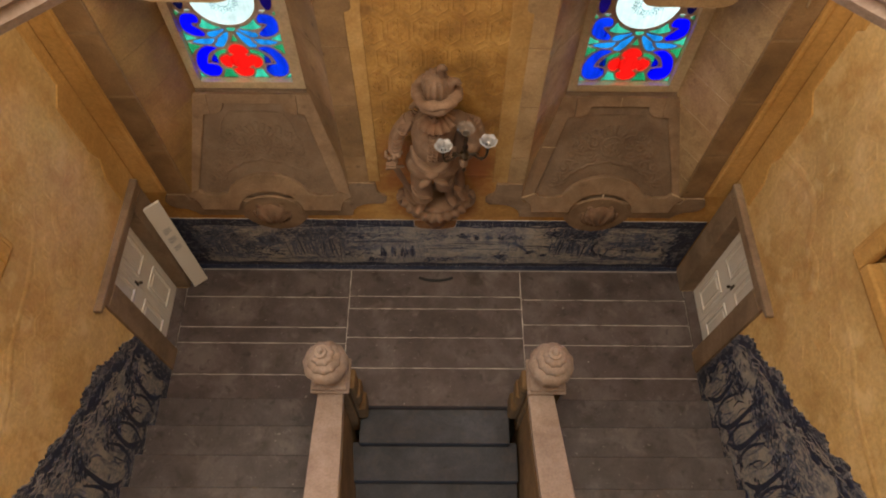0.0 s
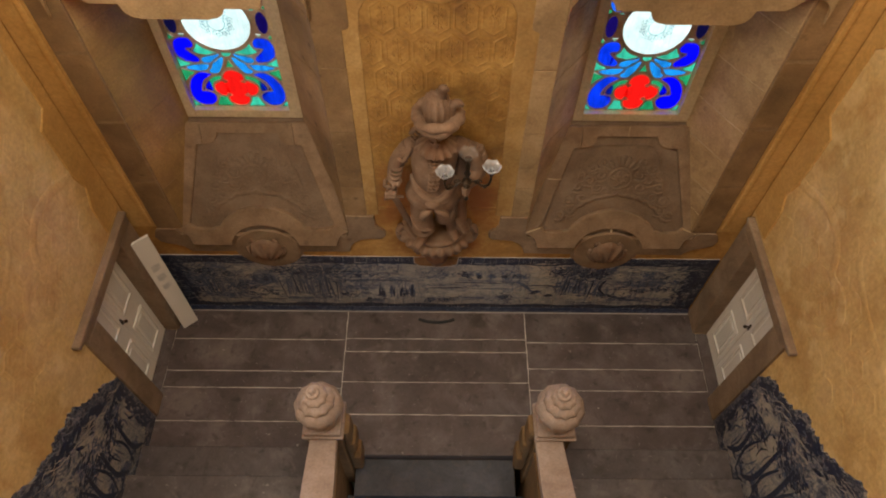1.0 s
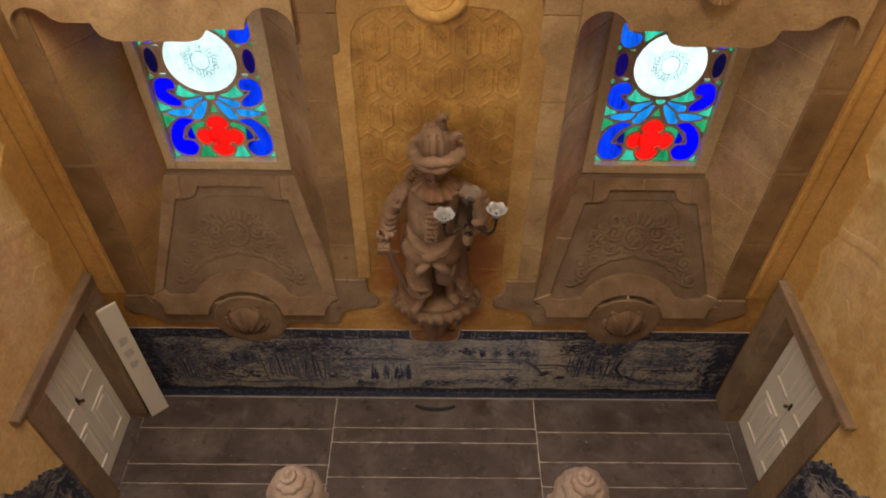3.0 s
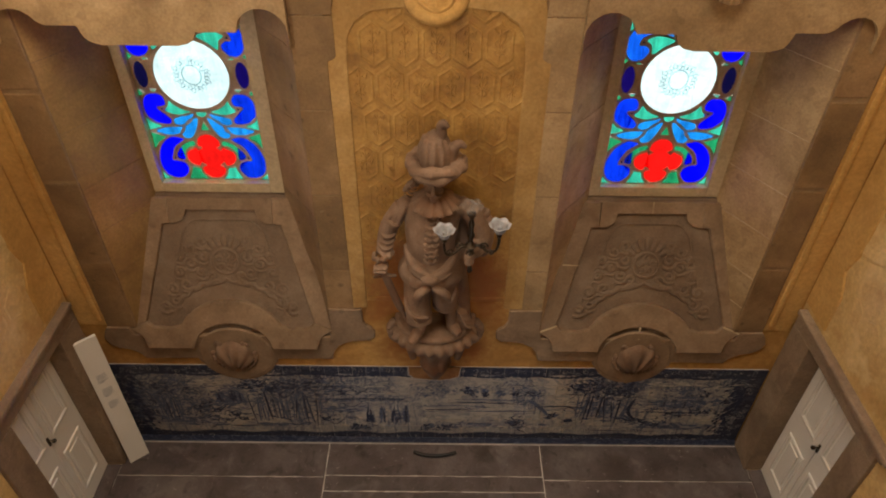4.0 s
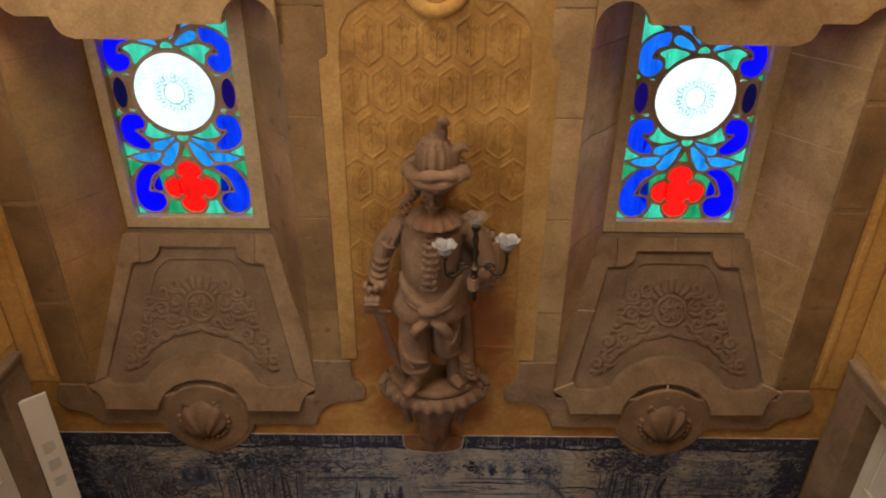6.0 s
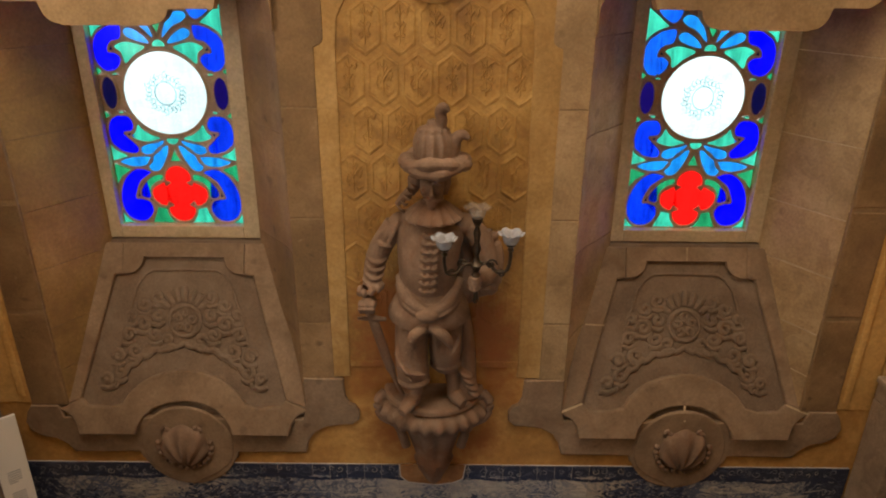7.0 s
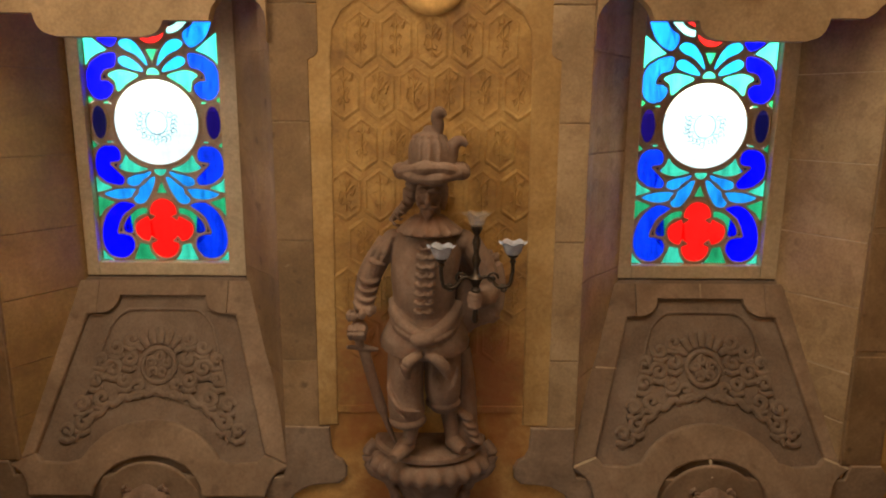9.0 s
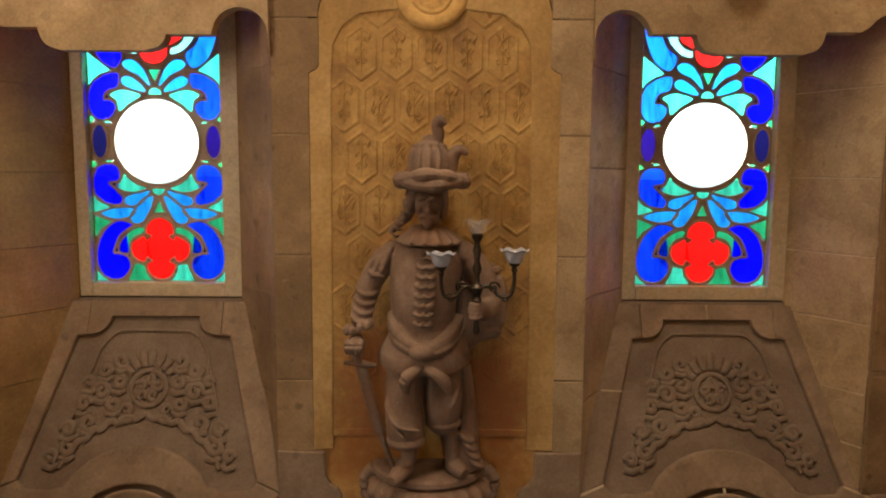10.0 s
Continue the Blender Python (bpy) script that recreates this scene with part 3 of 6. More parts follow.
def shell_rays(b, x, y, z):
    """A scallop: a ribbed dome whose ribs fan out from a point near its foot, with a beaded rim."""
    nr, na, R = 14, 80, 0.182
    rings = []
    for i in range(nr + 1):
        ring = []
        for k in range(na):
            a = 2 * math.pi * k / na
            r = R * i / nr
            u, v = r * math.cos(a), r * math.sin(a)
            fan = math.atan2(u, v + 0.19)
            rib = math.cos(fan * 15)
            h = 0.085 * math.sqrt(max(0, 1 - (i / nr) ** 2)) * (0.86 + 0.14 * rib) + 0.006
            k2 = 1 + 0.05 * rib * (i / nr) ** 3
            ring.append(b.verts.new((x + u * k2, y - h, z + v * k2)))
        rings.append(ring)
    for p, q in zip(rings, rings[1:]):
        for k in range(na):
            b.faces.new((p[k], p[(k + 1) % na], q[(k + 1) % na], q[k]))
    bmesh.ops.remove_doubles(b, verts=rings[0], dist=0.001)
    for k in range(15):
        a = radians(170 + 200 * k / 14)
        geo = bmesh.ops.create_icosphere(b, subdivisions=2, radius=0.023)
        for v in geo["verts"]:
            v.co = v.co + Vector((x + 0.198 * math.cos(a), y - 0.012, z + 0.198 * math.sin(a)))
    for q in (-1, 1):
        add_tube(b, [(x + q * (0.12 + u), y - 0.01, z + 0.14 + v) for u, v in spiral(0, 0, 0.04, 90, 1.2 * q, 10)], 0.014, 6)

def spiral(cx, cy, r, a0, turns, n=18):
    return [(cx + r * (1 - 0.8 * i / n) * math.cos(radians(a0) + turns * 2 * math.pi * i / n), cy + r * (1 - 0.8 * i / n) * math.sin(radians(a0) + turns * 2 * math.pi * i / n)) for i in range(n + 1)]

def scrollwork(ob, on_slope):
    """Low carved relief: a round flower, rays above it, leafy scrolls to both sides and a scalloped hem."""
    b = bmesh.new()
    def ridge(pts, r):
        pts = [on_slope(u * 0.98, v + 0.01, -0.009) for u, v in pts]
        add_tube(b, pts, [1.2 * r * (0.5 + 0.5 * math.sin(math.pi * min(1, 0.15 + 0.85 * i / len(pts)))) for i in range(len(pts))], 6, squash=0.3, up=SN)
    c = (0.0, 0.68)
    ridge(arc(c[0], c[1], 0.115, 0, 360, 24), 0.013)
    for k in range(5):
        a = 90 + 72 * k
        ridge(spiral(c[0] + 0.055 * math.cos(radians(a)), c[1] + 0.055 * math.sin(radians(a)), 0.036, a, 1.0, 10), 0.014)
    for k in range(7):
        a = radians(90 + (k - 3) * 17)
        ridge([(c[0] + q * math.cos(a), c[1] + q * math.sin(a)) for q in (0.15, 0.2, 0.26 - 0.01 * abs(k - 3))], 0.02)
    for q in (-1, 1):
        for (u, v, r, a0, t) in ((0.2, 0.86, 0.055, 200, 1.2), (0.3, 0.80, 0.05, 20, -1.2), (0.2, 0.72, 0.045, 100, 1.1), (0.31, 0.66, 0.06, 0, 1.3), (0.42, 0.58, 0.05, 180, -1.2),
                                 (0.22, 0.58, 0.05, 60, -1.2), (0.37, 0.46, 0.055, 220, 1.2), (0.5, 0.42, 0.05, 0, 1.2), (0.48, 0.3, 0.05, 90, -1.1), (0.58, 0.25, 0.04, 0, 1.1), (0.13, 0.54, 0.04, 0, 1.0), (0.4, 0.72, 0.035, 0, 1)):
            ridge([(q * (u + 1.0 * (x - u)), y) for x, y in spiral(u, v, r, a0, t)], 0.017)
            ridge([(q * (u - 0.05), v - 0.05), (q * (u - 0.01), v - 0.075), (q * (u + 0.05), v - 0.06)], 0.015)
        hem = [(q * 0.52 * math.sin(radians(a)) * 1.12, -0.06 + 0.56 * math.cos(radians(a)) + 0.018 * math.cos(a * 0.55)) for a in range(0, 66, 3)]
        ridge(hem, 0.018)
        ridge([(q * 0.24, 1.06), (q * 0.3, 1.02), (q * 0.36, 0.94), (q * 0.45, 0.62), (q * 0.56, 0.2)], 0.008)
    ridge([(-0.24, 1.06), (0.0, 1.065), (0.24, 1.06)], 0.008)
    smooth(part("scrollwork", b, WEATHERED, ob, "low carved relief of scrolls and a flower"), 60)

bay(-1)
bay(1)
# ---------------- gallery with its oval stairwell ----------------
def gallery():
    """A moulded ring beam under the upper floor, with canted corners, set against the walls."""
    well = [(0.3, -0.36), (2.905, -2.965), (2.905, -6.2), (1.4, -7.7), (-1.4, -7.7), (-2.905, -6.2), (-2.905, -3.165), (-0.1, -0.36)]
    def grown(r):
        out = []
        n = len(well)
        for i in range(n):
            p, q, t = Vector(well[i - 1]), Vector(well[i]), Vector(well[(i + 1) % n])
            e, f = (q - p).normalized(), (t - q).normalized()
            a, c = Vector((-e.y, e.x)), Vector((-f.y, f.x))
            out.append(q + (a + c) / (1 + a.dot(c)) * r)
        return out
    side = 1 if (grown(0.1)[1].x > well[1][0]) else -1
    prof = [(-0.0, 5.97), (-0.03, 6.03), (-0.01, 6.07), (-0.05, 6.11), (-0.05, 6.17), (0.34, 6.17), (0.34, 5.97)]
    b = bmesh.new()
    rows = [[b.verts.new((max(-HALF, min(HALF, p.x)), min(p.y, -0.055), z)) for p in grown(side * r)] for r, z in prof]
    for k in range(len(prof)):
        p, q = rows[k], rows[(k + 1) % len(prof)]
        for i in range(8):
            b.faces.new((p[i], p[(i + 1) % 8], q[(i + 1) % 8], q[i]))
    tagged(part("ring_beam", b, FINIAL), "pale moulded ring beam with canted corners above the stairs", "beam", kind="structure")
gallery()

# ---------------- stained glass windows ----------------
def glass(name, colour, wave=0.0):
    m, n, l, s = material(name)
    n.remove(s)
    tr = n.new("ShaderNodeBsdfTransparent")
    gl = n.new("ShaderNodeBsdfGlossy")
    gl.inputs["Roughness"].default_value = 0.12
    pos = n.new("ShaderNodeNewGeometry").outputs["Position"]
    st = n.new("ShaderNodeMapping")
    st.inputs["Scale"].default_value = (9, 9, 1.6)
    l.new(pos, st.inputs["Vector"])
    no = noise_node(n, l, st.outputs["Vector"], 2.2, 5, 0.6, 0.8)
    r = ramp(n, [(0.3, tuple(c * (1 - wave) for c in colour)), (0.7, tuple(min(1, c * (1 + wave)) for c in colour))])
    l.new(no.outputs["Fac"], r.inputs["Fac"])
    l.new(r.outputs["Color"], tr.inputs["Color"])
    mx = n.new("ShaderNodeMixShader")
    mx.inputs["Fac"].default_value = 0.01
    l.new(tr.outputs[0], mx.inputs[1])
    l.new(gl.outputs[0], mx.inputs[2])
    l.new(mx.outputs[0], n["Material Output"].inputs["Surface"])
    return m

G_BLUE = glass("cobalt_glass", (0.0006, 0.001, 0.9), 0.2)
G_SKY = glass("sky_blue_glass", (0.01, 0.23, 0.8), 0.5)
# cobalt panes again, lightened in colour for brighter sky behind them
G_BLUE_SKYLIT = glass("skylit_cobalt_glass", (0.002, 0.03, 0.9), 0.6)
G_GREEN = glass("green_glass", (0.014, 0.26, 0.1), 0.5)
G_TEAL = glass("sea_green_glass", (0.036, 0.43, 0.28), 0.5)
G_RED = glass("red_glass", (0.9, 0.008, 0.006), 0.2)
G_VIOLET = glass("dark_navy_glass", (0.002, 0.002, 0.028), 0.2)
G_INDIGO = glass("indigo_glass", (0.006, 0.002, 0.075), 0.2)
# the same cobalt, lightened further toward cyan to imitate bright sky behind
G_BLUE_BRIGHT = glass("bright_skylit_cobalt_glass", (0.005, 0.1, 0.95), 0.6)
G_PALE = glass("pale_sea_green_glass", (0.2, 0.5, 0.38), 0.3)
G_CLEAR = glass("clear_glass", (0.74, 0.86, 0.86), 0.16)
CAME = mineral("brown_leading", (0.34, 0.24, 0.16), (0.42, 0.31, 0.21), (0.5, 0.37, 0.26), 5, 60, 0.6, 0.001)
ETCH = glass("etched_glass", (0.68, 0.8, 0.81), 0.2)

def inside(p, poly):
    x, y = p
    hit = False
    for (x0, y0), (x1, y1) in zip(poly, poly[1:] + poly[:1]):
        if (y0 > y) != (y1 > y) and x < (x1 - x0) * (y - y0) / (y1 - y0) + x0:
            hit = not hit
    return hit

def loop2(ctrl, n=5):
    """A closed smooth outline."""
    c = ctrl + ctrl[:3]
    pts = []
    for i in range(len(ctrl)):
        p0, p1, p2, p3 = (Vector((*q, 0)) for q in c[i:i + 4])
        for k in range(n):
            t = k / n
            v = 0.5 * ((2 * p1) + (p2 - p0) * t + (2 * p0 - 5 * p1 + 4 * p2 - p3) * t * t + (3 * p1 - p0 - 3 * p2 + p3) * t ** 3)
            pts.append((v.x, v.y))
    return pts

def glass_shapes(s):
    """Outlines of the coloured panes about the round centre pane."""
    out = []
    def both(ctrl, mat, name, straight=False, other=None):
        poly = ctrl if straight else loop2(ctrl)
        for q in (-1, 1):
            out.append(([(q * x, y) for x, y in poly], other if other is not None and q * s < 0 else mat, name))
    low = [(0.191, -0.559), (0.286, -0.538), (0.376, -0.603), (0.428, -0.711), (0.437, -0.82), (0.404, -0.903), (0.335, -0.938), (0.263, -0.925), (0.214, -0.859), (0.228, -0.79), (0.281, -0.766), (0.325, -0.76), (0.313, -0.707), (0.277, -0.635), (0.217, -0.587)]
    wisp = [(0.12, -0.58), (0.196, -0.603), (0.269, -0.68), (0.282, -0.744), (0.222, -0.755), (0.2, -0.677), (0.11, -0.62)]
    # below the round pane
    both([(0.416, -0.19), (0.441, -0.277), (0.424, -0.364), (0.372, -0.407), (0.274, -0.425), (0.245, -0.385), (0.281, -0.338), (0.339, -0.277), (0.31, -0.268), (0.268, -0.255), (0.26, -0.207), (0.29, -0.16), (0.36, -0.155)], G_BLUE, "blue_pane", other=G_BLUE_SKYLIT)
    both([(0.228, -0.216), (0.252, -0.266), (0.284, -0.303), (0.221, -0.333), (0.147, -0.338), (0.08, -0.314), (0.15, -0.285), (0.203, -0.246)], G_TEAL, "green_pane")
    both([(0.063, -0.329), (0.172, -0.355), (0.229, -0.379), (0.234, -0.412), (0.191, -0.433), (0.135, -0.414), (0.086, -0.37)], G_SKY, "light_blue_pane")
    both([(0.04, -0.364), (0.102, -0.392), (0.156, -0.45), (0.196, -0.516), (0.17, -0.553), (0.115, -0.54), (0.07, -0.472), (0.043, -0.407)], G_SKY, "light_blue_pane")
    both([(0.396, -0.485), (0.326, -0.457), (0.243, -0.446), (0.17, -0.453), (0.196, -0.498), (0.265, -0.522), (0.341, -0.514)], G_SKY, "light_blue_pane")
    both(low, G_BLUE, "blue_pane", other=G_BLUE_SKYLIT)
    both(wisp, G_GREEN, "green_pane")
    # above it: a closer fan of petals
    both([(0.243, 0.452), (0.335, 0.441), (0.41, 0.391), (0.446, 0.304), (0.439, 0.217), (0.398, 0.159), (0.333, 0.15), (0.282, 0.19), (0.269, 0.24), (0.306, 0.272), (0.347, 0.276), (0.341, 0.315), (0.31, 0.346), (0.25, 0.367)], G_BLUE, "blue_pane", other=G_BLUE_BRIGHT if s > 0 else G_BLUE_SKYLIT)
    both([(0.096, 0.307), (0.16, 0.335), (0.234, 0.343), (0.3, 0.311), (0.26, 0.272), (0.242, 0.202), (0.176, 0.254)], G_TEAL, "green_pane")
    both([(0.065, 0.333), (0.137, 0.346), (0.207, 0.376), (0.224, 0.413), (0.182, 0.435), (0.122, 0.407), (0.075, 0.363)], G_SKY, "light_blue_pane")
    both([(0.036, 0.372), (0.106, 0.441), (0.178, 0.476), (0.212, 0.515), (0.176, 0.543), (0.116, 0.528), (0.065, 0.467), (0.038, 0.407)], G_SKY, "light_blue_pane")
    both([(0.225, 0.525), (0.275, 0.49), (0.37, 0.56)] + [(x, -y) for x, y in low[3:]], G_BLUE, "blue_pane", other=G_BLUE_BRIGHT)
    both([(x, -y) for x, y in wisp], G_PALE, "pale_green_pane")
    for q in (-1, 1):
        c = (0.0, q * 0.727)
        quat = []
        for ang, off, rr in ((90, 0.118, 0.097), (0, 0.112, 0.092), (270, 0.113, 0.1), (180, 0.112, 0.092)):
            lx, ly = c[0] + off * math.cos(radians(ang)), c[1] + off * math.sin(radians(ang))
            quat += arc(lx, ly, rr, ang + 118, ang - 118, 12)
        out.append((quat, G_RED, "red_pane"))
        cap = arc(0, -0.314, 0.045, 180, 360, 8)
        out.append(([(x, q * -y) for x, y in cap], G_TEAL, "green_pane"))
        out.append(([(0.0, q * 0.395), (-0.036, q * 0.478), (0.036, q * 0.478)], G_GREEN, "green_pane"))
    # ground glass in the gaps
    for tri, mat in (([(0.449, -0.118), (0.45, -0.177), (0.408, -0.155)], G_GREEN), ([(0.35, -0.128), (0.335, -0.15), (0.306, -0.125)], G_TEAL), ([(0.449, -0.346), (0.449, -0.477), (0.33, -0.45)], G_TEAL),
                     ([(0.449, -0.5), (0.449, -0.657), (0.4, -0.59), (0.325, -0.542)], G_GREEN), ([(0.45, -0.87), (0.45, -0.951), (0.37, -0.951)], G_TEAL),
                     ([(0.235, -0.951), (0.192, -0.865), (0.18, -0.83), (0.118, -0.84), (0.105, -0.895), (0.065, -0.951)], G_GREEN), ([(0.449, 0.118), (0.45, 0.177), (0.408, 0.155)], G_GREEN),
                     ([(0.35, 0.128), (0.335, 0.15), (0.306, 0.125)], G_TEAL), ([(0.449, 0.6), (0.294, 0.476), (0.445, 0.37)], G_TEAL), ([(0.235, 0.951), (0.18, 0.83), (0.118, 0.84), (0.065, 0.951)], G_GREEN)):
        both(tri, mat, "green_pane", True, G_TEAL if mat is G_GREEN and tri[0][1] < -0.9 else None)
    out.append((arc(0, 0, 0.285, 0, 354, 59), G_CLEAR, "clear_round_pane"))
    for q in (-1, 1):
        out.append(([(q * 0.385 + 0.05 * math.cos(radians(a)), 0.112 * math.sin(radians(a))) for a in range(0, 360, 12)], G_VIOLET if q * s > 0 else G_INDIGO, "violet_pane"))
    return out

def grown_outline(poly, d):
    """The outline pushed outward by d."""
    n = len(poly)
    area = sum(poly[i - 1][0] * poly[i][1] - poly[i][0] * poly[i - 1][1] for i in range(n))
    q = d if area > 0 else -d
    out = []
    for i in range(n):
        (ax, ay), (bx, by) = poly[i - 1], poly[(i + 1) % n]
        k = math.hypot(bx - ax, by - ay) or 1.0
        out.append((max(-0.452, min(0.452, poly[i][0] + q * (by - ay) / k)), max(-0.954, min(0.954, poly[i][1] - q * (bx - ax) / k))))
    return out

def window(s, name):
    ob = thing(name, "stained glass window in a cream wooden frame, daylight behind", "window", "stained glass windows", kind="structure")
    x0, zc, gy = (-1.868 if s < 0 else 1.842), 3.912, 0.575
    W, H = 0.452, 0.955
    # frame of four bars, and a rebate
    def bar(a, b2, c, d, nm="frame_bar"):
        part(nm, box(x0 + a, x0 + b2, 0.515, 0.6, zc + c, zc + d, bevel=0.008), FRAMEWOOD, ob)
    bar(-0.575, -W, -1.05, 1.06); bar(W, 0.575, -1.05, 1.06); bar(-W, W, -1.05, -H); bar(-W, W, H, 1.06)
    shapes = [(grown_outline(p, 0.006), m, nm) for p, m, nm in glass_shapes(s)]
    for poly, mat, nm in shapes:
        b = bmesh.new()
        b.faces.new([b.verts.new((x0 + x, gy, zc + y)) for x, y in poly])
        bmesh.ops.triangulate(b, faces=b.faces)
        part(nm, b, mat, ob)
        b = bmesh.new()
        pts = [(x0 + x, gy - 0.004, zc + y) for x, y in poly]
        k = 0.007 if mat in (G_SKY, G_TEAL, G_GREEN, G_PALE) else 0.009
        add_tube(b, pts + pts[:2], k, 6, squash=0.6, up=(0, 1, 0))
        smooth(part("came", b, CAME, ob), 70)
    # broad leading between the panes, in cells outside every outline
    polys = [(p, min(x for x, y in p), max(x for x, y in p), min(y for x, y in p), max(y for x, y in p)) for p, m, n in shapes]
    step = 0.0095
    nx, nz = int(2 * W / step), int(2 * H / step)
    g = bmesh.new()
    for i in range(nx + 1):
        for j in range(nz + 1):
            x, y = -W + (i + 0.5) * step, -H + (j + 0.5) * step
            if any(a <= x <= b2 and c <= y <= d and inside((x, y), p) for p, a, b2, c, d in polys):
                continue
            h = step / 2
            g.faces.new([g.verts.new((x0 + x + a * h, gy + 0.003, zc + y + c * h)) for a, c in ((-1, -1), (1, -1), (1, 1), (-1, 1))])
    bmesh.ops.remove_doubles(g, verts=g.verts, dist=0.0005)
    part("leading", g, CAME, ob)
    # etched wreath on the clear pane
    b = bmesh.new()
    for k in range(26):
        a = 2 * math.pi * k / 26
        r = 0.115 + 0.012 * math.sin(k * 2.4)
        add_tube(b, [(x0 + q[0], gy - 0.004, zc + q[1]) for q in spiral(r * math.cos(a), r * math.sin(a), 0.026, math.degrees(a), 1.1, 8)], 0.0035, 4, squash=0.3, up=(0, 1, 0))
    for r in (0.078, 0.083):
        add_tube(b, [(x0 + p * 0.9, gy - 0.004, zc + q) for p, q in arc(0, 0, r, 0, 360, 24)], 0.003, 4, squash=0.3, up=(0, 1, 0))
    part("etched_wreath", b, ETCH, ob)
    return ob
window(-1, "window_1")
window(1, "window_2")

# ---------------- blue and white tiles ----------------
def azulejo(name, mode):
    """Painted tile: a pale landscape with trees in washed navy. mode: back (with borders), picture or border."""
    m, n, l, s = material(name)
    pos = n.new("ShaderNodeNewGeometry").outputs["Position"]
    sep = n.new("ShaderNodeSeparateXYZ")
    l.new(pos, sep.inputs[0])
    along = sep.outputs["X"] if mode == "back" else sep.outputs["Y"]
    up = sep.outputs["Z"] if mode == "back" else mathn(n, l, "ADD", mathn(n, l, "ADD", sep.outputs["Z"], mathn(n, l, "MULTIPLY", sep.outputs["Y"], 0.5)), 0.55)
    def coords(a, c):
        cm = n.new("ShaderNodeCombineXYZ")
        l.new(mathn(n, l, "MULTIPLY", along, a), cm.inputs[0])
        l.new(mathn(n, l, "MULTIPLY", up, c), cm.inputs[1])
        return cm.outputs[0]
    def step(value, a, b2):
        r = n.new("ShaderNodeMapRange")
        r.interpolation_type = "SMOOTHSTEP"
        r.inputs["From Min"].default_value, r.inputs["From Max"].default_value = a, b2
        l.new(value, r.inputs["Value"])
        return r.outputs["Result"]
    M = lambda op, a, b2=0.0: mathn(n, l, op, a, b2)
    fine = noise_node(n, l, coords(1, 1), 26.0, 5, 0.65, 1.6).outputs["Fac"]
    leafy = noise_node(n, l, coords(1, 1.3), 15.0 if mode == "back" else 9.0, 6, 0.62, 2.4).outputs["Fac"]
    def ink(scale, width, distortion, k=1.0):
        """Thin drawn lines: the contours of a soft noise."""
        f = noise_node(n, l, coords(k, 1), scale, 3, 0.5, distortion).outputs["Fac"]
        return step(M("ABSOLUTE", M("SUBTRACT", f, 0.5)), width, width * 0.35)
    trunks = noise_node(n, l, coords(1, 0.12), 22.0, 4, 0.6, 0.3).outputs["Fac"]
    if mode == "border":
        light = M("MAXIMUM", ink(4.5, 0.05, 3.5), M("MULTIPLY", ink(9.0, 0.045, 3.0), 0.7))
        value = M("SUBTRACT", M("ADD", 0.9, M("MULTIPLY", step(leafy, 0.4, 0.6), 0.1)), M("MULTIPLY", light, 0.55))
    else:
        tree = step(noise_node(n, l, coords(1.0, 0.35), 1.7, 3, 0.5, 0.6).outputs["Fac"], 0.43, 0.53)
        high = step(M("ADD", up, M("MULTIPLY", leafy, 0.25)), 0.68, 0.82)
        foliage = M("MULTIPLY", high, step(leafy, 0.38, 0.6))
        below = M("MULTIPLY", M("SUBTRACT", 1.0, high), M("MULTIPLY", step(trunks, 0.5, 0.64), 0.75))
        trees = M("MULTIPLY", tree, M("ADD", M("ADD", foliage, below), 0.16))
        hill = noise_node(n, l, coords(1.0, 0.0), 2.6, 3, 0.5).outputs["Fac"]
        ground = M("MULTIPLY", step(M("SUBTRACT", M("MULTIPLY", hill, 0.75), up), -0.02, 0.08), M("ADD", M("MULTIPLY", step(leafy, 0.42, 0.62), 0.6), 0.12))
        bands = M("MULTIPLY", step(noise_node(n, l, coords(0.7, 5.0), 3.2, 5, 0.6, 0.4).outputs["Fac"], 0.52, 0.66), 0.45)
        shrub = M("MULTIPLY", step(noise_node(n, l, coords(1, 1.2), 5.5, 5, 0.65, 1.5).outputs["Fac"], 0.5, 0.66), 0.66)
        value = M("MULTIPLY", M("MAXIMUM", M("MAXIMUM", trees, ground), M("MAXIMUM", bands, shrub)), 0.5)
        lines = M("MULTIPLY", ink(4.5, 0.02, 1.2, 0.7), 0.22)
        value = M("ADD", M("MAXIMUM", value, lines), 0.1)
        if mode == "back":
            edge = M("MULTIPLY", M("SUBTRACT", fine, 0.5), 0.12)
            wob = M("MULTIPLY", M("SINE", M("MULTIPLY", along, 9.0)), 0.018)
            top = step(M("ADD", M("ADD", up, edge), wob), 1.075, 1.09)
            foot = step(M("ADD", M("ADD", up, edge), wob), 0.155, 0.14)
            end = step(M("ADD", M("ABSOLUTE", along), M("MULTIPLY", M("SUBTRACT", leafy, 0.5), 0.5)), 2.98, 3.01)
            border = M("MAXIMUM", top, M("MAXIMUM", foot, end))
            scroll = step(noise_node(n, l, coords(0.8, 1.6), 9.0, 3, 0.55, 3.0).outputs["Fac"], 0.5, 0.6)
            dark = M("SUBTRACT", 0.97, M("MULTIPLY", scroll, 0.22))
            value = M("ADD", M("MULTIPLY", value, M("SUBTRACT", 1.0, border)), M("MULTIPLY", border, dark))
    r = ramp(n, [(0.0, (0.46, 0.4, 0.33)), (0.16, (0.37, 0.33, 0.285)), (0.38, (0.2, 0.2, 0.215)), (0.62, (0.075, 0.085, 0.12)), (0.85, (0.022, 0.028, 0.055)), (1.0, (0.01, 0.013, 0.03))])
